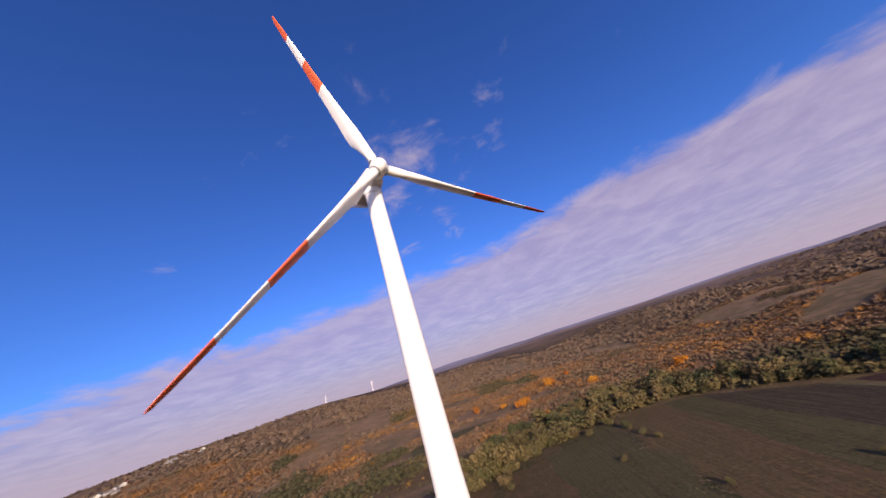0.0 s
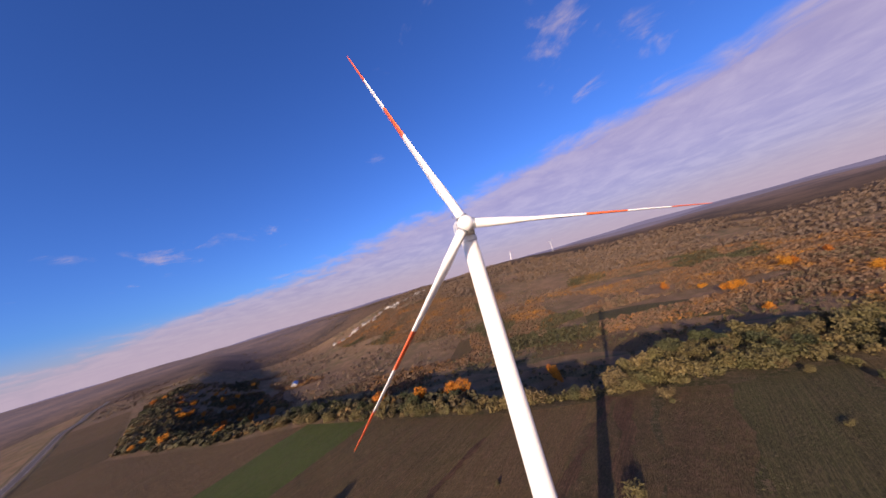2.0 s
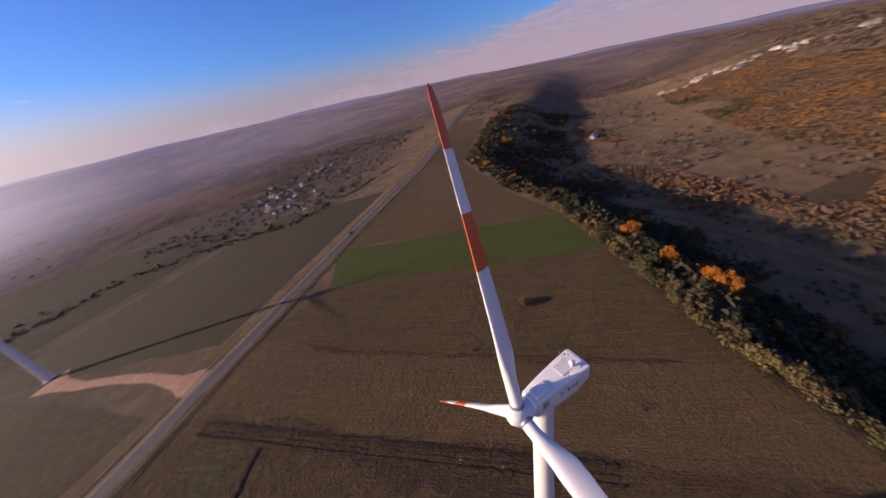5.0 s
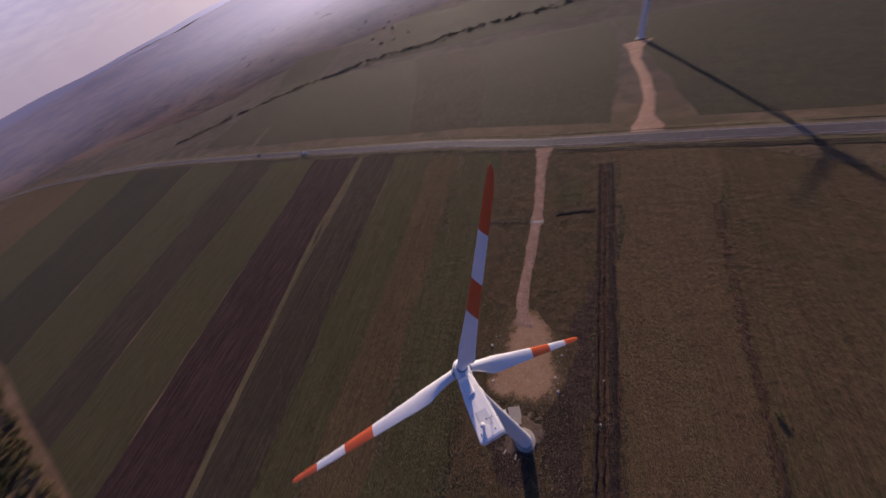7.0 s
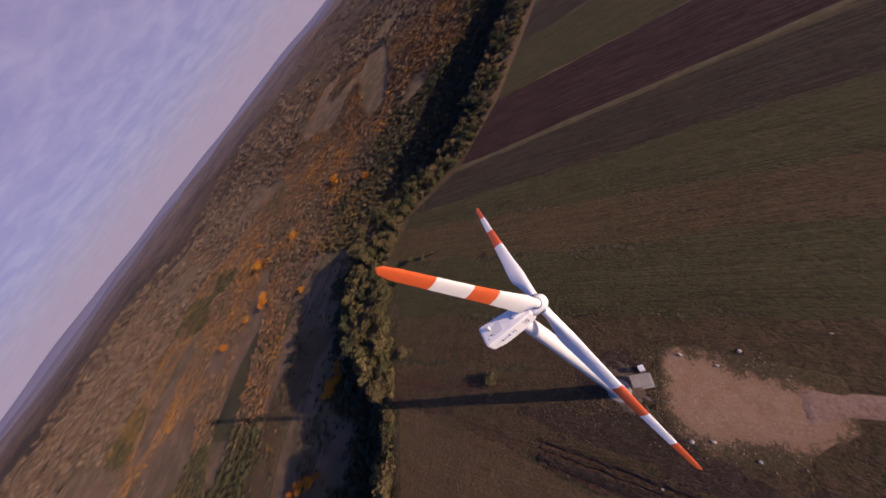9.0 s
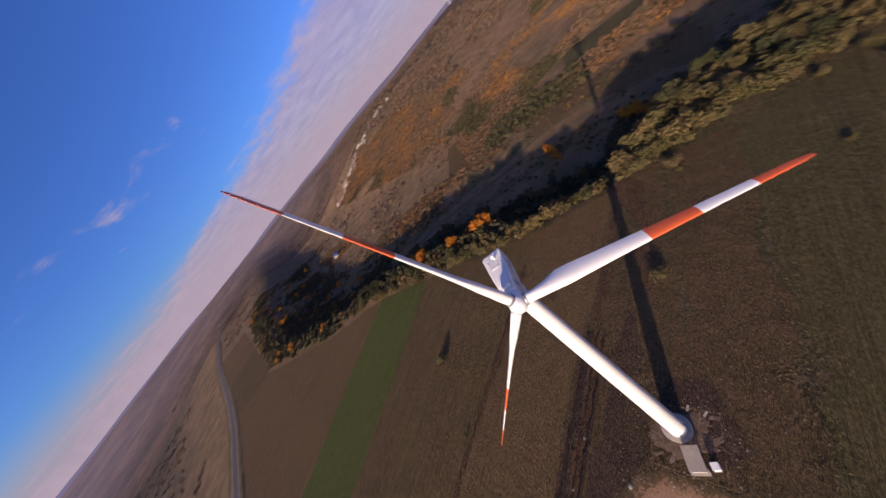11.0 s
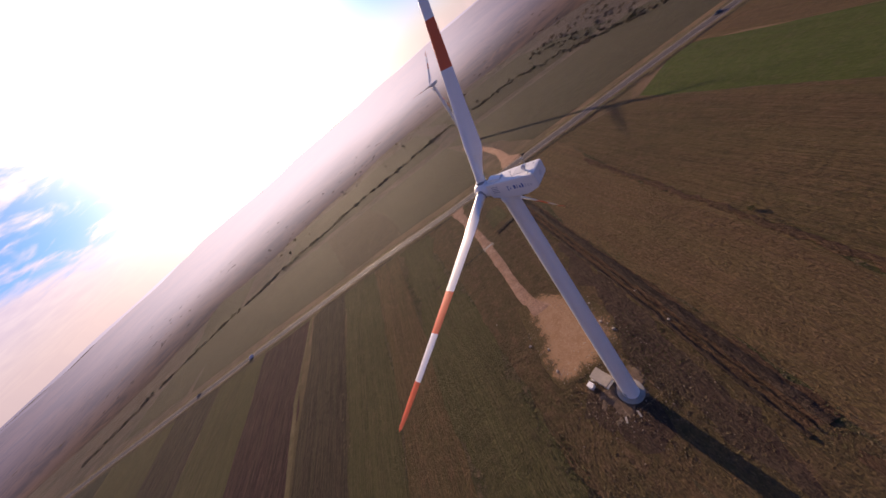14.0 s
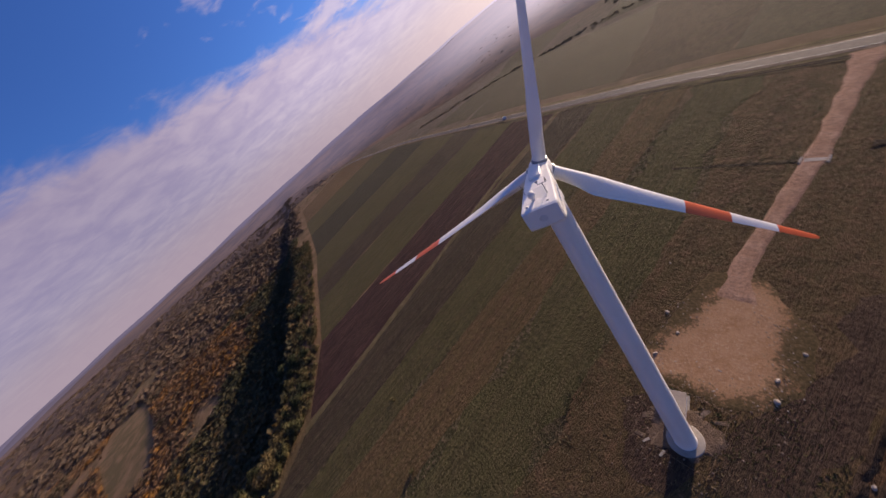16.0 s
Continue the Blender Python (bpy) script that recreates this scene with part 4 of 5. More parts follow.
def make_clutter():
    for k, (x, y, turn, long, count) in enumerate(((-8.6, 0.6, 40, 2.6, 5), (-7.6, 3.0, -20, 2.0, 4), (-5.0, -3.6, 75, 3.4, 3), (-8.2, -4.4, 10, 2.2, 4), (4.0, 7.6, 30, 2.4, 3))):
        pile = empty("timber_pile", pose(x, y, ground_at(x, y) + 0.13, 0, 0, turn), "small loose pile of weathered boards", "timber", "piles of boards")
        for j in range(count):
            b = Build()
            b.box(pose(0.1 * j, 0.26 * j - 0.4, 0.02 + 0.05 * (j % 3), 0, 0, 5 * (j % 3) - 4), long, 0.2, 0.05)
            part("board", b, M_WOOD, pile)
    for x, y, turn in ((-6.4, -5.0, 62), (-2.6, -5.6, 80)):
        slab = empty("concrete_slab", pose(x, y, ground_at(x, y) + 0.12, 0, 0, turn), "pale concrete slab lying in the weeds", "slab", "loose slabs")
        b = Build()
        b.box(pose(0, 0, 0), 1.7, 0.55, 0.16, 0, 0.03)
        part("slab_body", b, M_CONCRETE, slab)
    # path from kiosk to tower
    strip("footpath", [(-0.5, 3.4), (-0.2, 6), (0.4, 9.5)], [(1.0, 3.4), (1.4, 6), (2.4, 9.5)], M_SHOULDER, "trodden pale path to the tower door", 0.26, "path", cell=0.8, wobble=0.12)
    # culvert heads where the track crosses the ditch
    for s in (-1, 1):
        m = pose(-0.9 + 3.0 * s, 99.6, ground_at(0, 99.6) + 0.1)
        head = empty("culvert_head", m, "pale concrete culvert head beside the track", "culvert", "culvert heads")
        b = Build()
        b.box(pose(0, 0, -0.3), 0.5, 3.2, 0.75, 0, 0.06)
        part("head_wall", b, M_CONCRETE, head)
    strip("culvert_slab", [(-3.2, 98.8), (-3.2, 100.4)], [(1.6, 98.8), (1.6, 100.4)], M_CONCRETE, "concrete slab of the ditch crossing", 0.37, "slab", cell=1.0, wobble=0.1)
    strip("ditch", [(-40, 99), (-20, 98.6), (-3.6, 99)], [(-40, 100.2), (-20, 99.8), (-3.6, 100.4)], M_DARK, "shallow dark ditch in the meadow", 0.22, "ditch", cell=1.5, wobble=0.25)
    pole = empty("utility_pole", pose(64, 206, ground_at(64, 206) - 0.2), "wooden utility pole beside the track", "pole")
    b = Build()
    b.rod((0, 0, 0), (0, 0, 9), 0.16, 0.11, 8)
    part("mast", b, M_WOOD, pole)
    b = Build()
    b.box(pose(0, 0, 8.3), 2.2, 0.14, 0.14)
    part("crossarm", b, M_WOOD, pole)
    for k in (-0.9, 0, 0.9):
        b = Build()
        b.lathe(pose(k, 0, 8.44), [(0.06, 0), (0.09, 0.08), (0.05, 0.22)], 8)
        part("insulator", b, M_PANELS, pole)


def stone_build(rng):
    b = Build()
    n, rows = 8, 4
    pts = []
    for j in range(n):
        for i in range(rows + 1):
            a, e = 2 * math.pi * j / n, -math.pi / 2 + math.pi * i / rows
            r = 1 + 0.22 * rng.uniform(-1, 1)
            if i in (0, rows):
                r = 1
            pts.append((r * math.cos(e) * math.cos(a), 0.8 * r * math.cos(e) * math.sin(a), 0.62 * r * math.sin(e)))
    b.grid(pts, n, rows + 1, 0, True)
    return b


def make_stones():
    rng = random.Random(5)
    shapes = [stone_build(rng).mesh("boulder", [M_STONE]) for _ in range(5)]
    spots = [(9.6, 22.5, 0.55), (10.6, 17.6, 0.7), (-13.4, 17.5, 0.6), (-11.0, 26, 0.5), (-15.8, 31.5, 0.65), (11.8, 31, 0.5), (26, 24, 0.4), (24.2, 9.5, 0.45), (29.5, 33, 0.4), (-22, 50, 0.35)]
    spots += [(rng.uniform(-14, 11), rng.uniform(12, 20), rng.uniform(0.10, 0.22)) for _ in range(22)]
    spots += [(rng.uniform(8, 14), rng.uniform(14, 36), rng.uniform(0.10, 0.24)) for _ in range(14)]
    spots += [(rng.uniform(-16, -9), rng.uniform(14, 40), rng.uniform(0.10, 0.22)) for _ in range(14)]
    for x, y, s in spots:
        ob = tagged(new("boulder", rng.choice(shapes)), "pale weathered boulder lying on bare ground", "boulder", "boulders near the pad")
        ob.matrix_world = pose(x, y, ground_at(x, y) + 0.2 + 0.15 * s, 0, 0, rng.uniform(0, 360)) @ Matrix.Diagonal((s, s, s, 1))


# ---- trees ----
def make_rubble():
    """Loose stones, clods and broken bits round the pad's rim and the tower's foot."""
    rng = np.random.RandomState(61)
    shapes = [stone_build(random.Random(k)) for k in range(4)]
    a = rng.uniform(0, 2 * np.pi, 1000)
    far = rng.normal(1.0, 0.13, 1000)
    x = np.concatenate([-1.5 + 12.5 * far[:480] * np.cos(a[:480]), rng.normal(-4, 6.5, 400), rng.normal(11, 4.5, 120)])
    y = np.concatenate([25 + 14.5 * far[:480] * np.sin(a[:480]), rng.normal(2, 7.5, 400), rng.normal(8, 16, 120)])
    clear = (np.hypot(x, y) > 3.9) & ~((np.abs(x + 4) < 2.6) & (np.abs(y - 6.6) < 3.6)) & ~((np.abs(x + 7.8) < 1.4) & (np.abs(y - 6.9) < 1.4)) & ~((np.abs(x + 3) < 4) & (y > 34))
    b = Build()
    for i in np.where(clear)[0]:
        shape, size, turn = shapes[i % 4], 0.06 + 0.20 * rng.uniform() ** 3, rng.uniform(0, 6.3)
        z = float(height(x[i], y[i])) + 0.2
        start = len(b.v)
        c, d = math.cos(turn) * size, math.sin(turn) * size
        b.v += [(x[i] + c * u - d * v, y[i] + d * u + c * v, z + size * w) for u, v, w in shape.v]
        b.f += [tuple(start + k for k in face) for face in shape.f]
        b.m += shape.m
    tagged(part("rubble", b, M_CLOD, None, "loose pale stones and clods round the gravel pad"), "", "rubble", "", "stuff")


def crown_build(rng, tall, wide, lobes, leaves, leaf):
    """Many small bent leaf clumps on a few uneven lobes."""
    b = Build()
    centres = []
    for _ in range(lobes):
        a, r = rng.uniform(0, 2 * math.pi), wide * 0.5 * math.sqrt(rng.uniform(0, 1)) * 0.75
        centres.append((r * math.cos(a), r * math.sin(a), tall * rng.uniform(0.32, 0.78), wide * rng.uniform(0.20, 0.34)))
    for _ in range(leaves):
        cx, cy, cz, cr = rng.choice(centres)
        d = Vector((rng.gauss(0, 1), rng.gauss(0, 1), rng.gauss(0, 0.9))).normalized()
        p = Vector((cx, cy, cz)) + d * cr * rng.uniform(0.65, 1.12)
        p.z = max(p.z, tall * 0.10)
        u = Vector((rng.gauss(0, 1), rng.gauss(0, 1), rng.gauss(0, 1))).normalized()
        w = (d + 0.9 * u).normalized()
        s = w.orthogonal().normalized()
        t = w.cross(s)
        k = leaf * rng.uniform(0.6, 1.4)
        b.v += [tuple(p - s * k - t * k * 0.7), tuple(p + s * k - t * k * 0.7), tuple(p + s * k * 0.8 + t * k * 0.7 - w * k * 0.3), tuple(p - s * k * 0.8 + t * k * 0.7 - w * k * 0.3)]
        n = len(b.v)
        b.f += [(n - 4, n - 3, n - 2), (n - 4, n - 2, n - 1)]
        b.m += [0, 0]
    return b


def trunk_build(rng, tall, wide):
    b = Build()
    stems = rng.randint(2, 4)
    for k in range(stems):
        lean = rng.uniform(0.05, 0.30) * wide
        a = rng.uniform(0, 2 * math.pi)
        foot = (0.15 * k, 0.1 * k, -0.4)
        knee = (lean * 0.4 * math.cos(a), lean * 0.4 * math.sin(a), tall * 0.35)
        tip = (lean * math.cos(a), lean * math.sin(a), tall * 0.78)
        b.rod(foot, knee, 0.030 * tall * 0.6, 0.022 * tall * 0.6, 6)
        b.rod(knee, tip, 0.022 * tall * 0.6, 0.02, 5)
        for _ in range(3):
            c = a + rng.uniform(-1.6, 1.6)
            b.rod(knee, (knee[0] + 0.3 * wide * math.cos(c), knee[1] + 0.3 * wide * math.sin(c), tall * rng.uniform(0.5, 0.75)), 0.012 * tall * 0.6, 0.015, 4)
    return b


TREES = {}


def tree(kind, x, y, scale, label, category, group, rng):
    mats = {"hedge_bush": M_HEDGE, "dark_tree": M_DULL, "orange_tree": M_ORANGE}
    if kind not in TREES:
        r = random.Random(len(TREES) + 11)
        size = {"hedge_bush": (5.2, 6.4, 7, 620, 0.26), "dark_tree": (7.5, 7.0, 8, 700, 0.30), "orange_tree": (8.6, 8.0, 10, 1100, 0.27)}[kind]
        TREES[kind] = [(crown_build(r, *size).mesh("crown", [mats[kind]]), trunk_build(r, size[0], size[1]).mesh("trunk", [M_BARK])) for _ in range(5)]
    crown, trunk = rng.choice(TREES[kind])
    top = empty({"hedge_bush": "bush"}.get(kind, "tree"), pose(x, y, ground_at(x, y) + 0.1, 0, 0, rng.uniform(0, 360)) @ Matrix.Diagonal((scale * rng.uniform(0.85, 1.2), scale * rng.uniform(0.85, 1.2), scale * rng.uniform(0.8, 1.2), 1)), label, category, group)
    for name, me in (("trunk", trunk), ("crown", crown)):
        ob = new(name, me)
        ob.parent = top


def make_trees():
    rng = random.Random(21)
    edge = lambda x: float(np.interp(x, EDGE_X, EDGE_Y))
    group = "hedge along the plateau edge"
    for k in range(265):
        x = rng.uniform(-140, 245) if k < 190 else rng.uniform(-140, 15)
        deep = 72 if x < 0 else (30 if x < 80 else 14)
        y = edge(x) - 1 - deep * rng.uniform(0, 1) ** 1.25
        tree("hedge_bush", x, y, rng.uniform(0.6, 1.65) * (1.0 if x < 70 else 0.66), "olive brown bush in the hedge at the field edge", "bush", group, rng)
    for k in range(70):
        x = rng.uniform(-150, 30)
        y = edge(x) - rng.uniform(8, 85)
        tree("dark_tree", x, y, rng.uniform(0.5, 1.2), "dull green tree behind the hedge", "tree", "trees behind the hedge", rng)
    for k in range(80):
        x = rng.uniform(50, 400)
        y = edge(x) - rng.uniform(10, 62 + 0.14 * x)
        tree("dark_tree", x, y, rng.uniform(0.6, 1.15), "dull green tree on the shaded valley slope", "tree", "trees on the valley slope", rng)
    for k in range(40):
        x = rng.uniform(-300, -110)
        y = edge(x) - rng.uniform(4, 60)
        tree("dark_tree", x, y, rng.uniform(0.7, 1.2), "dull green tree in the wooded valley", "tree", "trees in the wooded valley", rng)
    # undergrowth that closes the hedge
    r = np.random.RandomState(41)
    x = np.concatenate([r.uniform(-150, 20, 520), r.uniform(0, 90, 130), r.uniform(-520, -128, 620)])
    part_of = np.concatenate([np.full(520, 76.0), np.full(130, 26.0), np.full(620, 30.0)])
    y = np.interp(x, EDGE_X, EDGE_Y) - part_of * r.uniform(0, 1, len(x)) ** 1.1
    canopy("undergrowth", x, y, 2.3, M_HEDGES, "olive and brown undergrowth filling the hedge", 42, 70)
    spots = [(130, -89, 0.85), (163, -79, 0.8), (170, -87, 0.75), (112, -100, 1.0), (106, -104, 1.0), (118, -103, 0.9), (98, -122, 0.8), (133, -127, 0.95), (126, -131, 0.8), (197, -97, 0.9), (212, -105, 0.9), (204, -92, 0.7), (24, -203, 1.0), (31, -206, 0.95), (18, -200, 0.8), (290, -60, 0.9), (300, -72, 0.8), (330, -40, 0.8), (360, 10, 0.8), (385, 30, 0.7), (250, -120, 0.8), (240, -128, 0.75), (56, -112, 0.5), (124, -100, 0.6), (150, -104, 0.6), (142, -92, 0.5), (86, -196, 0.7), (92, -205, 0.75), (80, -188, 0.55), (99, -214, 0.6), (-60, -330, 0.7), (230, -70, 0.6), (262, -78, 0.7), (276, -62, 0.6), (312, -58, 0.7), (12, -207, 0.7), (-42, -418, 1.2), (-52, -426, 1.0), (-150, -434, 1.1), (-160, -445, 0.9), (-20, -446, 1.0), (20, -470, 1.1), (-100, -500, 1.2), (-112, -508, 1.0), (-150, -553, 1.1), (-240, -380, 1.0), (-255, -392, 1.1), (-228, -300, 0.9)]
    for k in range(34):
        x = rng.uniform(290, 760)
        spots.append((x, edge(x) - rng.uniform(12, 165), rng.uniform(0.5, 0.9)))
    for x, y, s in spots:
        tree("orange_tree", x, y, s * 1.2, "golden orange autumn tree with a full crown", "tree", "orange autumn trees", rng)
    for x, y, s in ((-58, -133, 0.8), (-62, -121, 0.65), (-63, -110, 0.5), (-65, -101, 0.4), (-40, -132, 0.7), (-52, -138, 0.9), (-46, -128, 0.5), (101, -7, 0.75), (103, -5, 0.6), (3.4, -47.5, 0.8), (-2.2, -104, 0.9), (15, -107.5, 0.7), (-4, -100, 0.4), (-92, -52, 0.35), (-46, -92, 0.4), (-60, -60, 0.3), (44, -40, 0.3), (72, 22, 0.3)):
        tree("hedge_bush", x, y, s, "lone round bush standing in the field", "bush", "lone bushes in the fields", rng)
    group = "tree belt beyond the road"
    bx = [-565, -490, -400, -301, -100, 100, 225, 278, 298, 375, 470]
    by = [285, 380, 455, 499, 520, 515, 480, 400, 262, 206, 166]
    s = np.r_[0, np.cumsum(np.hypot(np.diff(bx), np.diff(by)))]
    for k in range(84):
        t = s[-1] * (k + rng.uniform(-0.4, 0.4)) / 83
        tree("dark_tree", float(np.interp(t, s, bx)) + rng.gauss(0, 4), float(np.interp(t, s, by)) + rng.gauss(0, 4), rng.uniform(0.3, 0.62), "dull green tree in the belt below the fields", "tree", group, rng)
    t = r.uniform(0, s[-1], 560)
    canopy("undergrowth", np.interp(t, s, bx) + r.normal(0, 6, 560), np.interp(t, s, by) + r.normal(0, 6, 560), 1.7, M_GARDEN, "dull brushwood along the tree belt", 43, 16)


def canopy(name, x, y, size, mat, label, seed, leaves=14):
    """Close-set uneven crowns of loose leaf clumps, joined into one."""
    rng = np.random.RandomState(seed)
    n = len(x)
    s = (size * rng.uniform(0.65, 1.35, n))[:, None]
    tall = s * rng.uniform(1.0, 1.7, (n, 1))
    d = rng.normal(0, 1, (n, leaves, 3))
    d /= np.linalg.norm(d, axis=2, keepdims=True)
    r = rng.uniform(0.45, 1.12, (n, leaves))
    at = np.stack([x[:, None] + d[:, :, 0] * r * s, y[:, None] + d[:, :, 1] * r * s, height(x, y)[:, None] + tall * (0.52 + 0.5 * d[:, :, 2] * r)], -1)
    w = d + 0.8 * rng.normal(0, 1, (n, leaves, 3)) + np.array([0, 0, 0.35])
    w /= np.linalg.norm(w, axis=2, keepdims=True)
    u = np.cross(w, rng.normal(0, 1, (n, leaves, 3)))
    u /= np.linalg.norm(u, axis=2, keepdims=True)
    v = np.cross(w, u)
    k = (s * (14.0 / leaves) ** 0.5 * rng.uniform(0.26, 0.55, (n, leaves)))[:, :, None]
    verts = np.stack([at - u * k - v * k * 0.6, at + u * k * 0.8 - v * k * 0.8, at + u * k + v * k * 0.5 - w * k * 0.3, at - u * k * 0.7 + v * k * 0.9 - w * k * 0.2], 2).reshape(-1, 3)
    faces = np.arange(len(verts)).reshape(-1, 4)
    me = bpy.data.meshes.new(name)
    me.from_pydata(verts.tolist(), [], faces.tolist())
    me.materials.append(mat)
    tagged(new(name, me), label, "woods", "", "stuff")


def make_woods():
    rng = np.random.RandomState(8)
    gx, gy = np.meshgrid(np.arange(-640, 900, 3.9), np.arange(-800, 320, 3.9))
    x = gx.ravel() + rng.uniform(-2.1, 2.1, gx.size)
    y = gy.ravel() + rng.uniform(-2.1, 2.1, gx.size)
    d = np.interp(x, EDGE_X, EDGE_Y) - y
    e = y - road_y(x)
    cover = waves(x, y, 420, 12) + 0.6 * waves(x, y, 130, 13) + rng.uniform(-0.12, 0.12, len(x))
    clear = waves(x, y, 260, 15)
    south = (d > 215 + 170 * smooth01((x - 200) / 120)) & (d < 620) & (cover > -0.42) & (clear < 0.42)
    belt = (d > 190) & (d < 250) & (clear > np.where(x > 240, 0.2, -0.1)) & (rng.uniform(0, 1, len(x)) < 0.8)
    east = (x > 240) & (d > 150) & (d < 235) & (cover > 0.25)
    gully = waves(x, y, 240, 36) + 0.5 * waves(x, y, 90, 37)
    keep = (south | belt | east) & (x > -110)
    green = keep & (gully > 0.30)
    canopy("thicket", x[green], y[green], 2.3, M_THICKET, "dull green woods in the gullies of the slope", 15, 12)
    keep = keep & ~green
    canopy("woods", x[keep], y[keep], 1.95, M_WOODS, "brown and rust coloured autumn woods on the slopes", 3, 10)
    ragged = 9 * waves(x, y, 60, 31) + 6 * waves(x, y, 23, 32)
    west = (x < -110) & (d > 24 + ragged) & (x > -620)
    shade = d + 95 * waves(x, y, 170, 33) - 130 * (gully > 0.25)
    low = west & (shade < 120) & (rng.uniform(0, 1, len(x)) < 0.92)
    canopy("thicket", x[low], y[low], 2.6, M_THICKET, "dull green and brown thicket filling the western valley", 4)
    high = west & (shade >= 120) & (d < 620) & (cover > -0.45) & (clear < 0.45)
    canopy("woods", x[high], y[high], 2.4, M_WOODS, "rust and orange autumn woods above the western valley", 14, 12)
    fx, fy = np.meshgrid(np.arange(-1700, 1900, 8.6), np.arange(-1500, 1500, 8.6))
    u, v = fx.ravel() + rng.uniform(-4, 4, fx.size), fy.ravel() + rng.uniform(-4, 4, fx.size)
    fd, fe = np.interp(u, EDGE_X, EDGE_Y) - v, v - road_y(u)
    cover2 = waves(u, v, 420, 12) + 0.6 * waves(u, v, 130, 13) + rng.uniform(-0.12, 0.12, len(u))
    chance0 = rng.uniform(0, 1, len(u))
    far = ((fd > 620) & (fd < 1250) & (cover2 > -0.34)) | ((u < -620) & (fd > 10 + 12 * waves(u, v, 110, 34)) & (fd < 620) & (cover2 > -0.5))
    far = far & (chance0 < 1.25 - smooth01((np.hypot(u, v) - 500) / 900))
    canopy("far_woods", u[far], v[far], 3.9, M_HAZED, "distant brown woods and copses", 6, 8)
    drift = waves(u, v, 330, 44) + 0.8 * waves(u, v, 140, 45) + 0.5 * waves(u, v, 52, 46)
    open_land = ((u > 430) & (u < 1250) & (fe < -25) & (fd < 620) & ((fd > 25) | (u > 770))) | ((u < -980) & (fe < -25)) | ((fd > 120) & (fd < 900) & (u > 180))
    bushes = open_land & (rng.uniform(0, 1, len(u)) < np.clip(0.05 + 0.55 * drift, 0.015, 0.6))
    canopy("far_scrub", u[bushes], v[bushes], 2.6, M_HAZED, "loose drifts of brown scrub on the open slopes", 16, 8)
    chance = rng.uniform(0, 1, len(u))
    below = np.where(u > 290, fe > 105, fe > 330) & (fe < 1000) & (np.abs(u) < 1300)
    gardens = below & (chance < np.where((u > 300) & (u < 900) & (fe < 430), 0.30, np.clip(0.008 + 0.06 * waves(u, v, 190, 35), 0.002, 0.1)))
    canopy("far_thicket", u[gardens], v[gardens], 2.2, M_GARDEN, "scattered trees and gardens below the plateau", 7, 9)
    floor = (x > -110) & (x < 420) & (d > 26) & (d < 235)
    scrub = floor & (rng.uniform(0, 1, len(x)) < np.clip(0.16 + 0.5 * waves(x, y, 75, 22), 0.03, 0.5))
    canopy("scrub", x[scrub], y[scrub], 1.5, M_THICKET, "scattered low scrub and young trees on the valley floor", 5, 10)
    hollow = (x > -110) & (x < 640) & (d > np.where(x < 40, 58, np.where(x < 90, 14, 6)) + 0.5 * ragged) & (d < np.where(x < 40, 106, 72 + 0.17 * x) * (1 - 0.8 * smooth01((x - 300) / 320)) + 2.5 * ragged) & (rng.uniform(0, 1, len(x)) < 0.93 - 0.35 * smooth01((x - 320) / 200))
    patch = waves(x, y, 120, 38) + 0.6 * waves(x, y, 47, 39)
    hollow = hollow | ((x > 300) & (x < 900) & (d > 8 + ragged) & (d < 170) & (rng.uniform(0, 1, len(x)) < np.clip(0.25 + 1.1 * patch, 0.04, 0.8)))
    canopy("thicket", x[hollow], y[hollow], 2.5, M_THICKET, "dark green thicket in the shaded valley hollow", 9)


def make_weeds():
    """Tufts of dry weeds over the fallow ground."""
    rng = np.random.RandomState(17)
    verts, faces = [], []
    count = 34000
    x = np.concatenate([rng.normal(0, 26, 9000), rng.uniform(-130, 140, count)])
    y = np.concatenate([rng.normal(0, 26, 9000), rng.uniform(-110, 150, count)])
    pad = (y > 12) & (y < 46) & (x > -11) & (x < 9.5)
    lane = (np.abs(x + 2) < 4) & (y > 40)
    slab = np.hypot(x, y) < 3.9
    shed = (np.abs(x + 4) < 3.4) & (np.abs(y - 6.6) < 3.6)
    edge = np.interp(x, EDGE_X, EDGE_Y)
    crop = x > 128
    patchy = waves(x, y, 38, 6) + 0.7 * waves(x, y, 14, 7) + rng.uniform(-0.5, 0.5, len(x)) > -0.05
    keep = np.where(~pad & ~lane & ~slab & ~shed & ~crop & (y > edge) & patchy & (y < road_y(x) - 12))[0]
    z = height(x, y)
    for i in keep:
        lush = 1.0 if x[i] ** 2 + y[i] ** 2 < 900 else 0.5
        h, w = rng.uniform(0.05, 0.24) * lush, rng.uniform(0.14, 0.42)
        for k in range(3):
            a = rng.uniform(0, 6.3)
            dx, dy = w * np.cos(a), w * np.sin(a)
            n = len(verts)
            verts += [(x[i] - dx, y[i] - dy, z[i] + 0.05), (x[i] + dx, y[i] + dy, z[i] + 0.05), (x[i] + 0.6 * dx - dy * 0.5, y[i] + 0.6 * dy + dx * 0.5, z[i] + 0.1 + h), (x[i] - 0.7 * dx - dy * 0.4, y[i] - 0.7 * dy + dx * 0.4, z[i] + 0.1 + h * 0.8)]
            faces.append((n, n + 1, n + 2, n + 3))
    me = bpy.data.meshes.new("weeds")
    me.from_pydata(verts, [], faces)
    me.materials.append(M_TUFT)
    tagged(new("weeds", me), "dry brown and olive weeds covering the fallow", "weeds", "", "stuff")


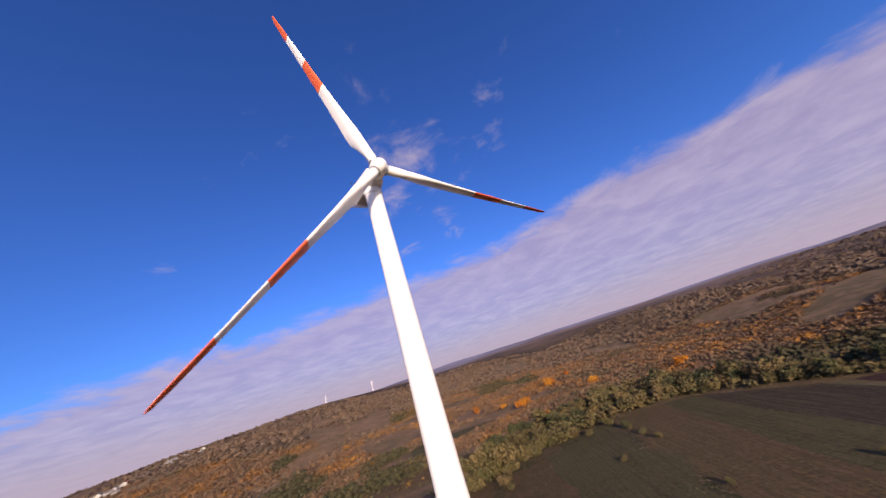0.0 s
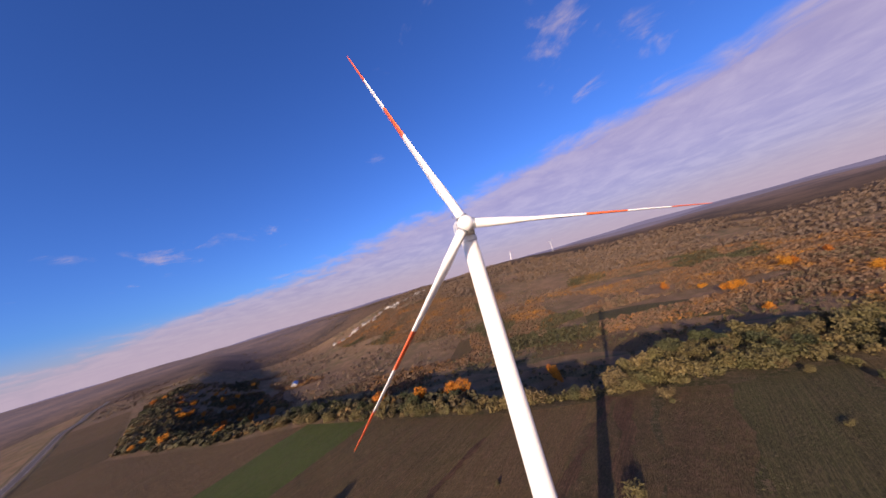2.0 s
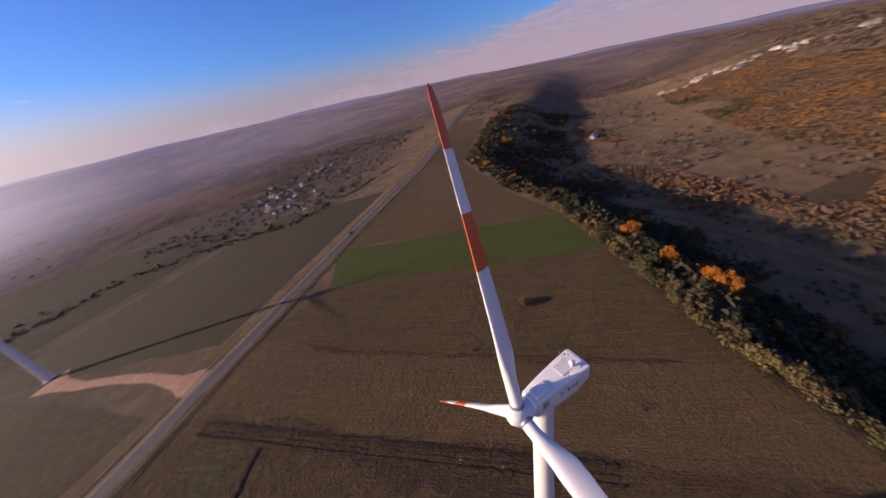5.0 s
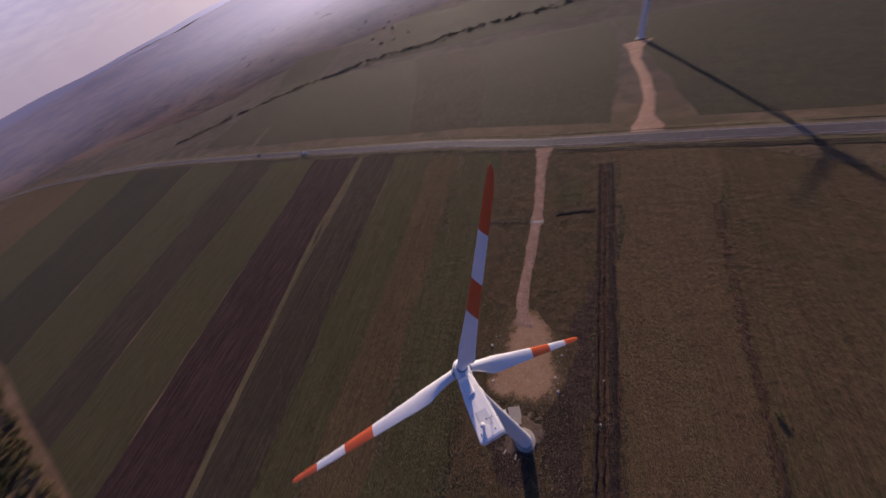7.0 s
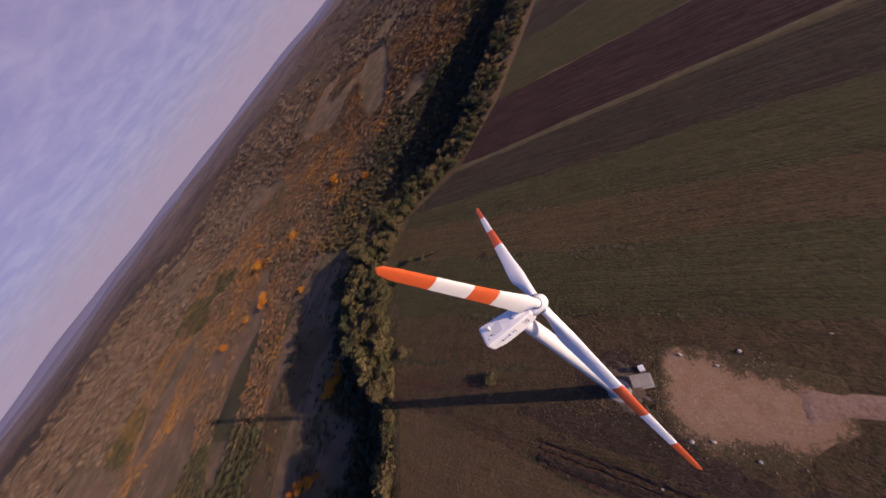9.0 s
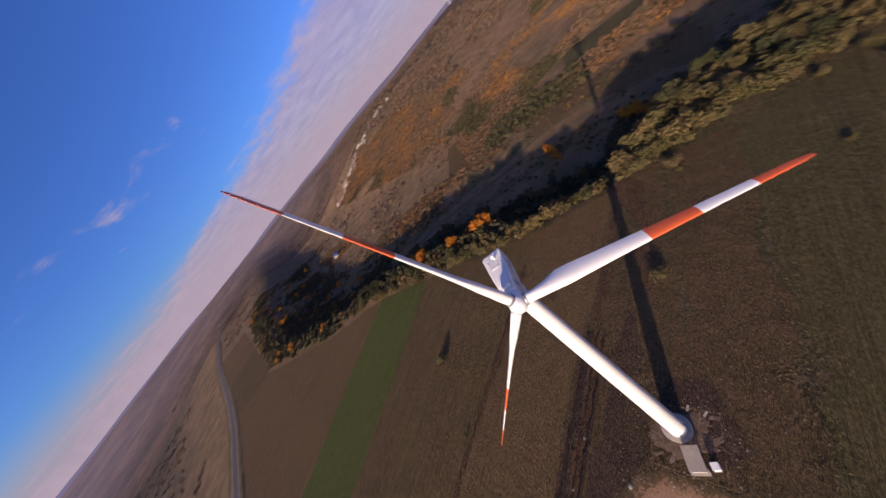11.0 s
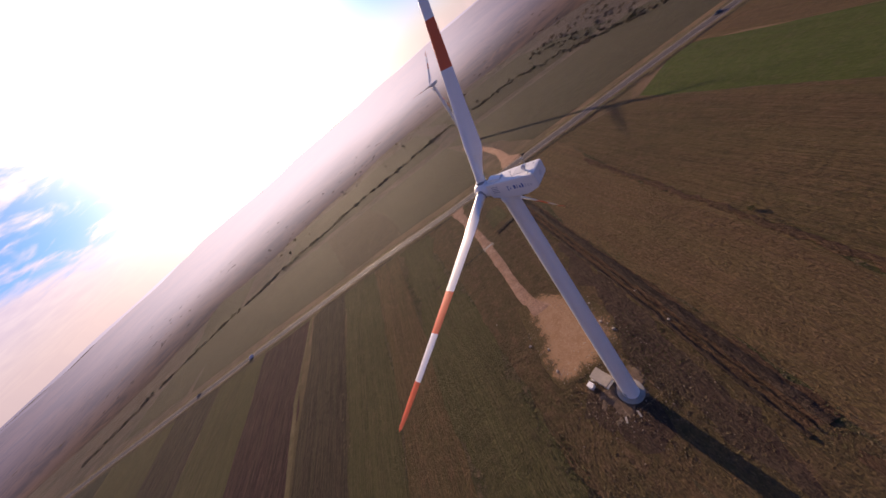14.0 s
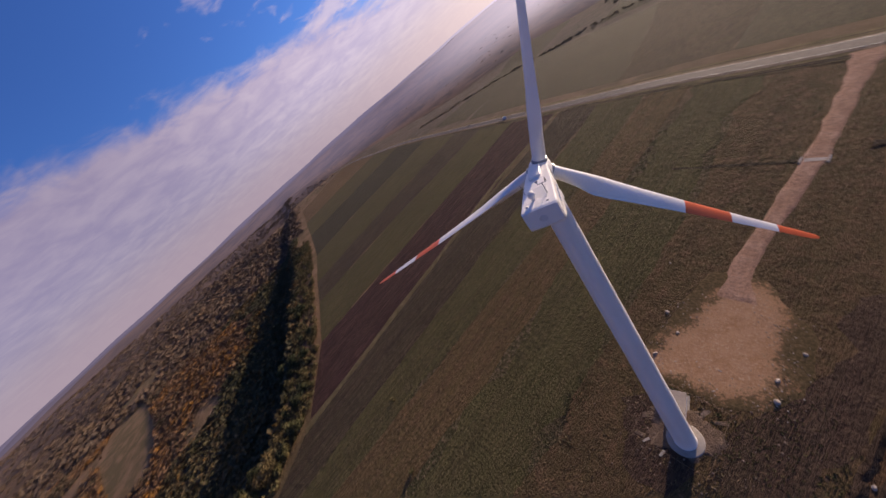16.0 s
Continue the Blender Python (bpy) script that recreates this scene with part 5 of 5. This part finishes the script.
# ---- houses and cars ----
def house_build(wide, long, tall, roof_mat, label):
    top = empty("house", pose(0, 0, -500), label, "house", "houses of the villages")
    b = Build()
    b.box(pose(0, 0, -1.5), wide, long, tall + 1.5)
    for s in (-1, 1):
        b.face([(-wide / 2, s * long / 2, tall), (wide / 2, s * long / 2, tall), (0, s * long / 2, tall + wide * 0.36)])
    wall = part("wall", b, M_HOUSE, top)
    b = Build()
    o, t = 0.5, 0.25
    for s in (-1, 1):
        e, r = Vector((s * (wide / 2 + o), 0, tall - o * 0.7)), Vector((0, 0, tall + wide * 0.36 + 0.05))
        quad = [e + Vector((0, -long / 2 - o, 0)), e + Vector((0, long / 2 + o, 0)), r + Vector((0, long / 2 + o, 0)), r + Vector((0, -long / 2 - o, 0))]
        b.face(quad)
        b.face([p + Vector((0, 0, t)) for p in reversed(quad)])
        b.face([quad[0], quad[1], quad[1] + Vector((0, 0, t)), quad[0] + Vector((0, 0, t))])
    roof = part("roof", b, roof_mat, top)
    b = Build()
    b.box(pose(wide * 0.2, long * 0.2, tall + 0.5), 0.7, 0.7, wide * 0.36 + 0.6)
    part("chimney", b, M_CONCRETE, roof)
    for y in (-long / 4, long / 4):
        for s in (-1, 1):
            b = Build()
            b.box(pose(s * (wide / 2 + 0.03), y, 1.0), 0.08, 1.4, 1.4)
            part("window", b, M_GLASS, wall)
    return top


def make_villages():
    rng = random.Random(31)
    kinds = [house_build(8, 11, 3.6, M_HOUSEROOF, "pale rendered village house with a grey roof"), house_build(7, 9, 3.2, M_TILEROOF, "small village house with a red tiled roof"), house_build(9, 14, 5.5, M_HOUSEROOF, "larger pale house with a grey gable roof")]
    spots = []
    for k in range(46):
        t = k / 45
        spots.append((880 - 165 * t + rng.uniform(-20, 50), -450 - 310 * t + rng.uniform(-62, 62)))
    for k in range(58):
        t = rng.uniform(0, 1)
        x = np.interp(t, [0, 0.5, 1], [400, 510, 680]) + rng.gauss(0, 34)
        y = np.interp(t, [0, 0.5, 1], [330, 440, 390]) + rng.gauss(0, 40)
        spots.append((x, y))
    for k, (x, y) in enumerate(spots):
        size = rng.uniform(0.7, 1.1) if k < 46 else rng.uniform(0.5, 0.78)
        copy_thing(rng.choice(kinds), pose(x, y, ground_at(x, y), 0, 0, rng.uniform(0, 180)) @ Matrix.Scale(size, 4))
    barn = house_build(10, 20, 4.5, M_BLUEROOF, "long barn with a blue sheet roof in the valley")
    barn.matrix_world = pose(600, -190, ground_at(600, -190), 0, 0, 60)
    for k, (x, y) in enumerate(((860, -500), (800, -620), (750, -700))):
        kinds[k].matrix_world = pose(x, y, ground_at(x, y), 0, 0, 40 * k)


def make_car(x, y, turn, paint, label, van=False):
    top = empty("car", pose(x, y, ground_at(x, y) + 0.48, 0, 0, turn), label, "car", "cars on the road")
    tall = 1.5 if van else 0.75
    b = Build()
    b.box(pose(0, 0, 0.3), 4.6, 1.8, 0.62, 0, 0.16)
    body = part("body", b, paint, top)
    b = Build()
    b.box(pose(-0.3, 0, 0.92), 3.6 if van else 2.5, 1.6, tall, 0, 0.25)
    part("cabin", b, paint if van else M_GLASS, top)
    b = Build()
    b.box(pose(1.3 if van else 0.9, 0, 1.0), 0.6, 1.5, 0.55, 0, 0.1)
    part("windscreen", b, M_GLASS, top)
    for u in (-1.4, 1.4):
        for w in (-0.85, 0.85):
            b = Build()
            b.lathe(pose(u, w - 0.1, 0.32, -90), [(0.22, 0), (0.32, 0.03), (0.32, 0.19), (0.22, 0.22)], 14)
            part("wheel", b, M_BLACK, top)


make_shed()
make_fence()
make_clutter()
make_stones()
make_rubble()
make_car(-226, float(road_y(-226)) - 1.7, 175, M_CARPAINT, "pale delivery van driving on the road", True)
make_car(-300, float(road_y(-300)) + 1.7, -5, M_CARDARK, "dark car on the road")
make_car(213, float(road_y(213)) + 1.7, -8, M_CARDARK, "dark car on the asphalt beside the crop field")
make_villages()
make_trees()
make_weeds()
make_woods()
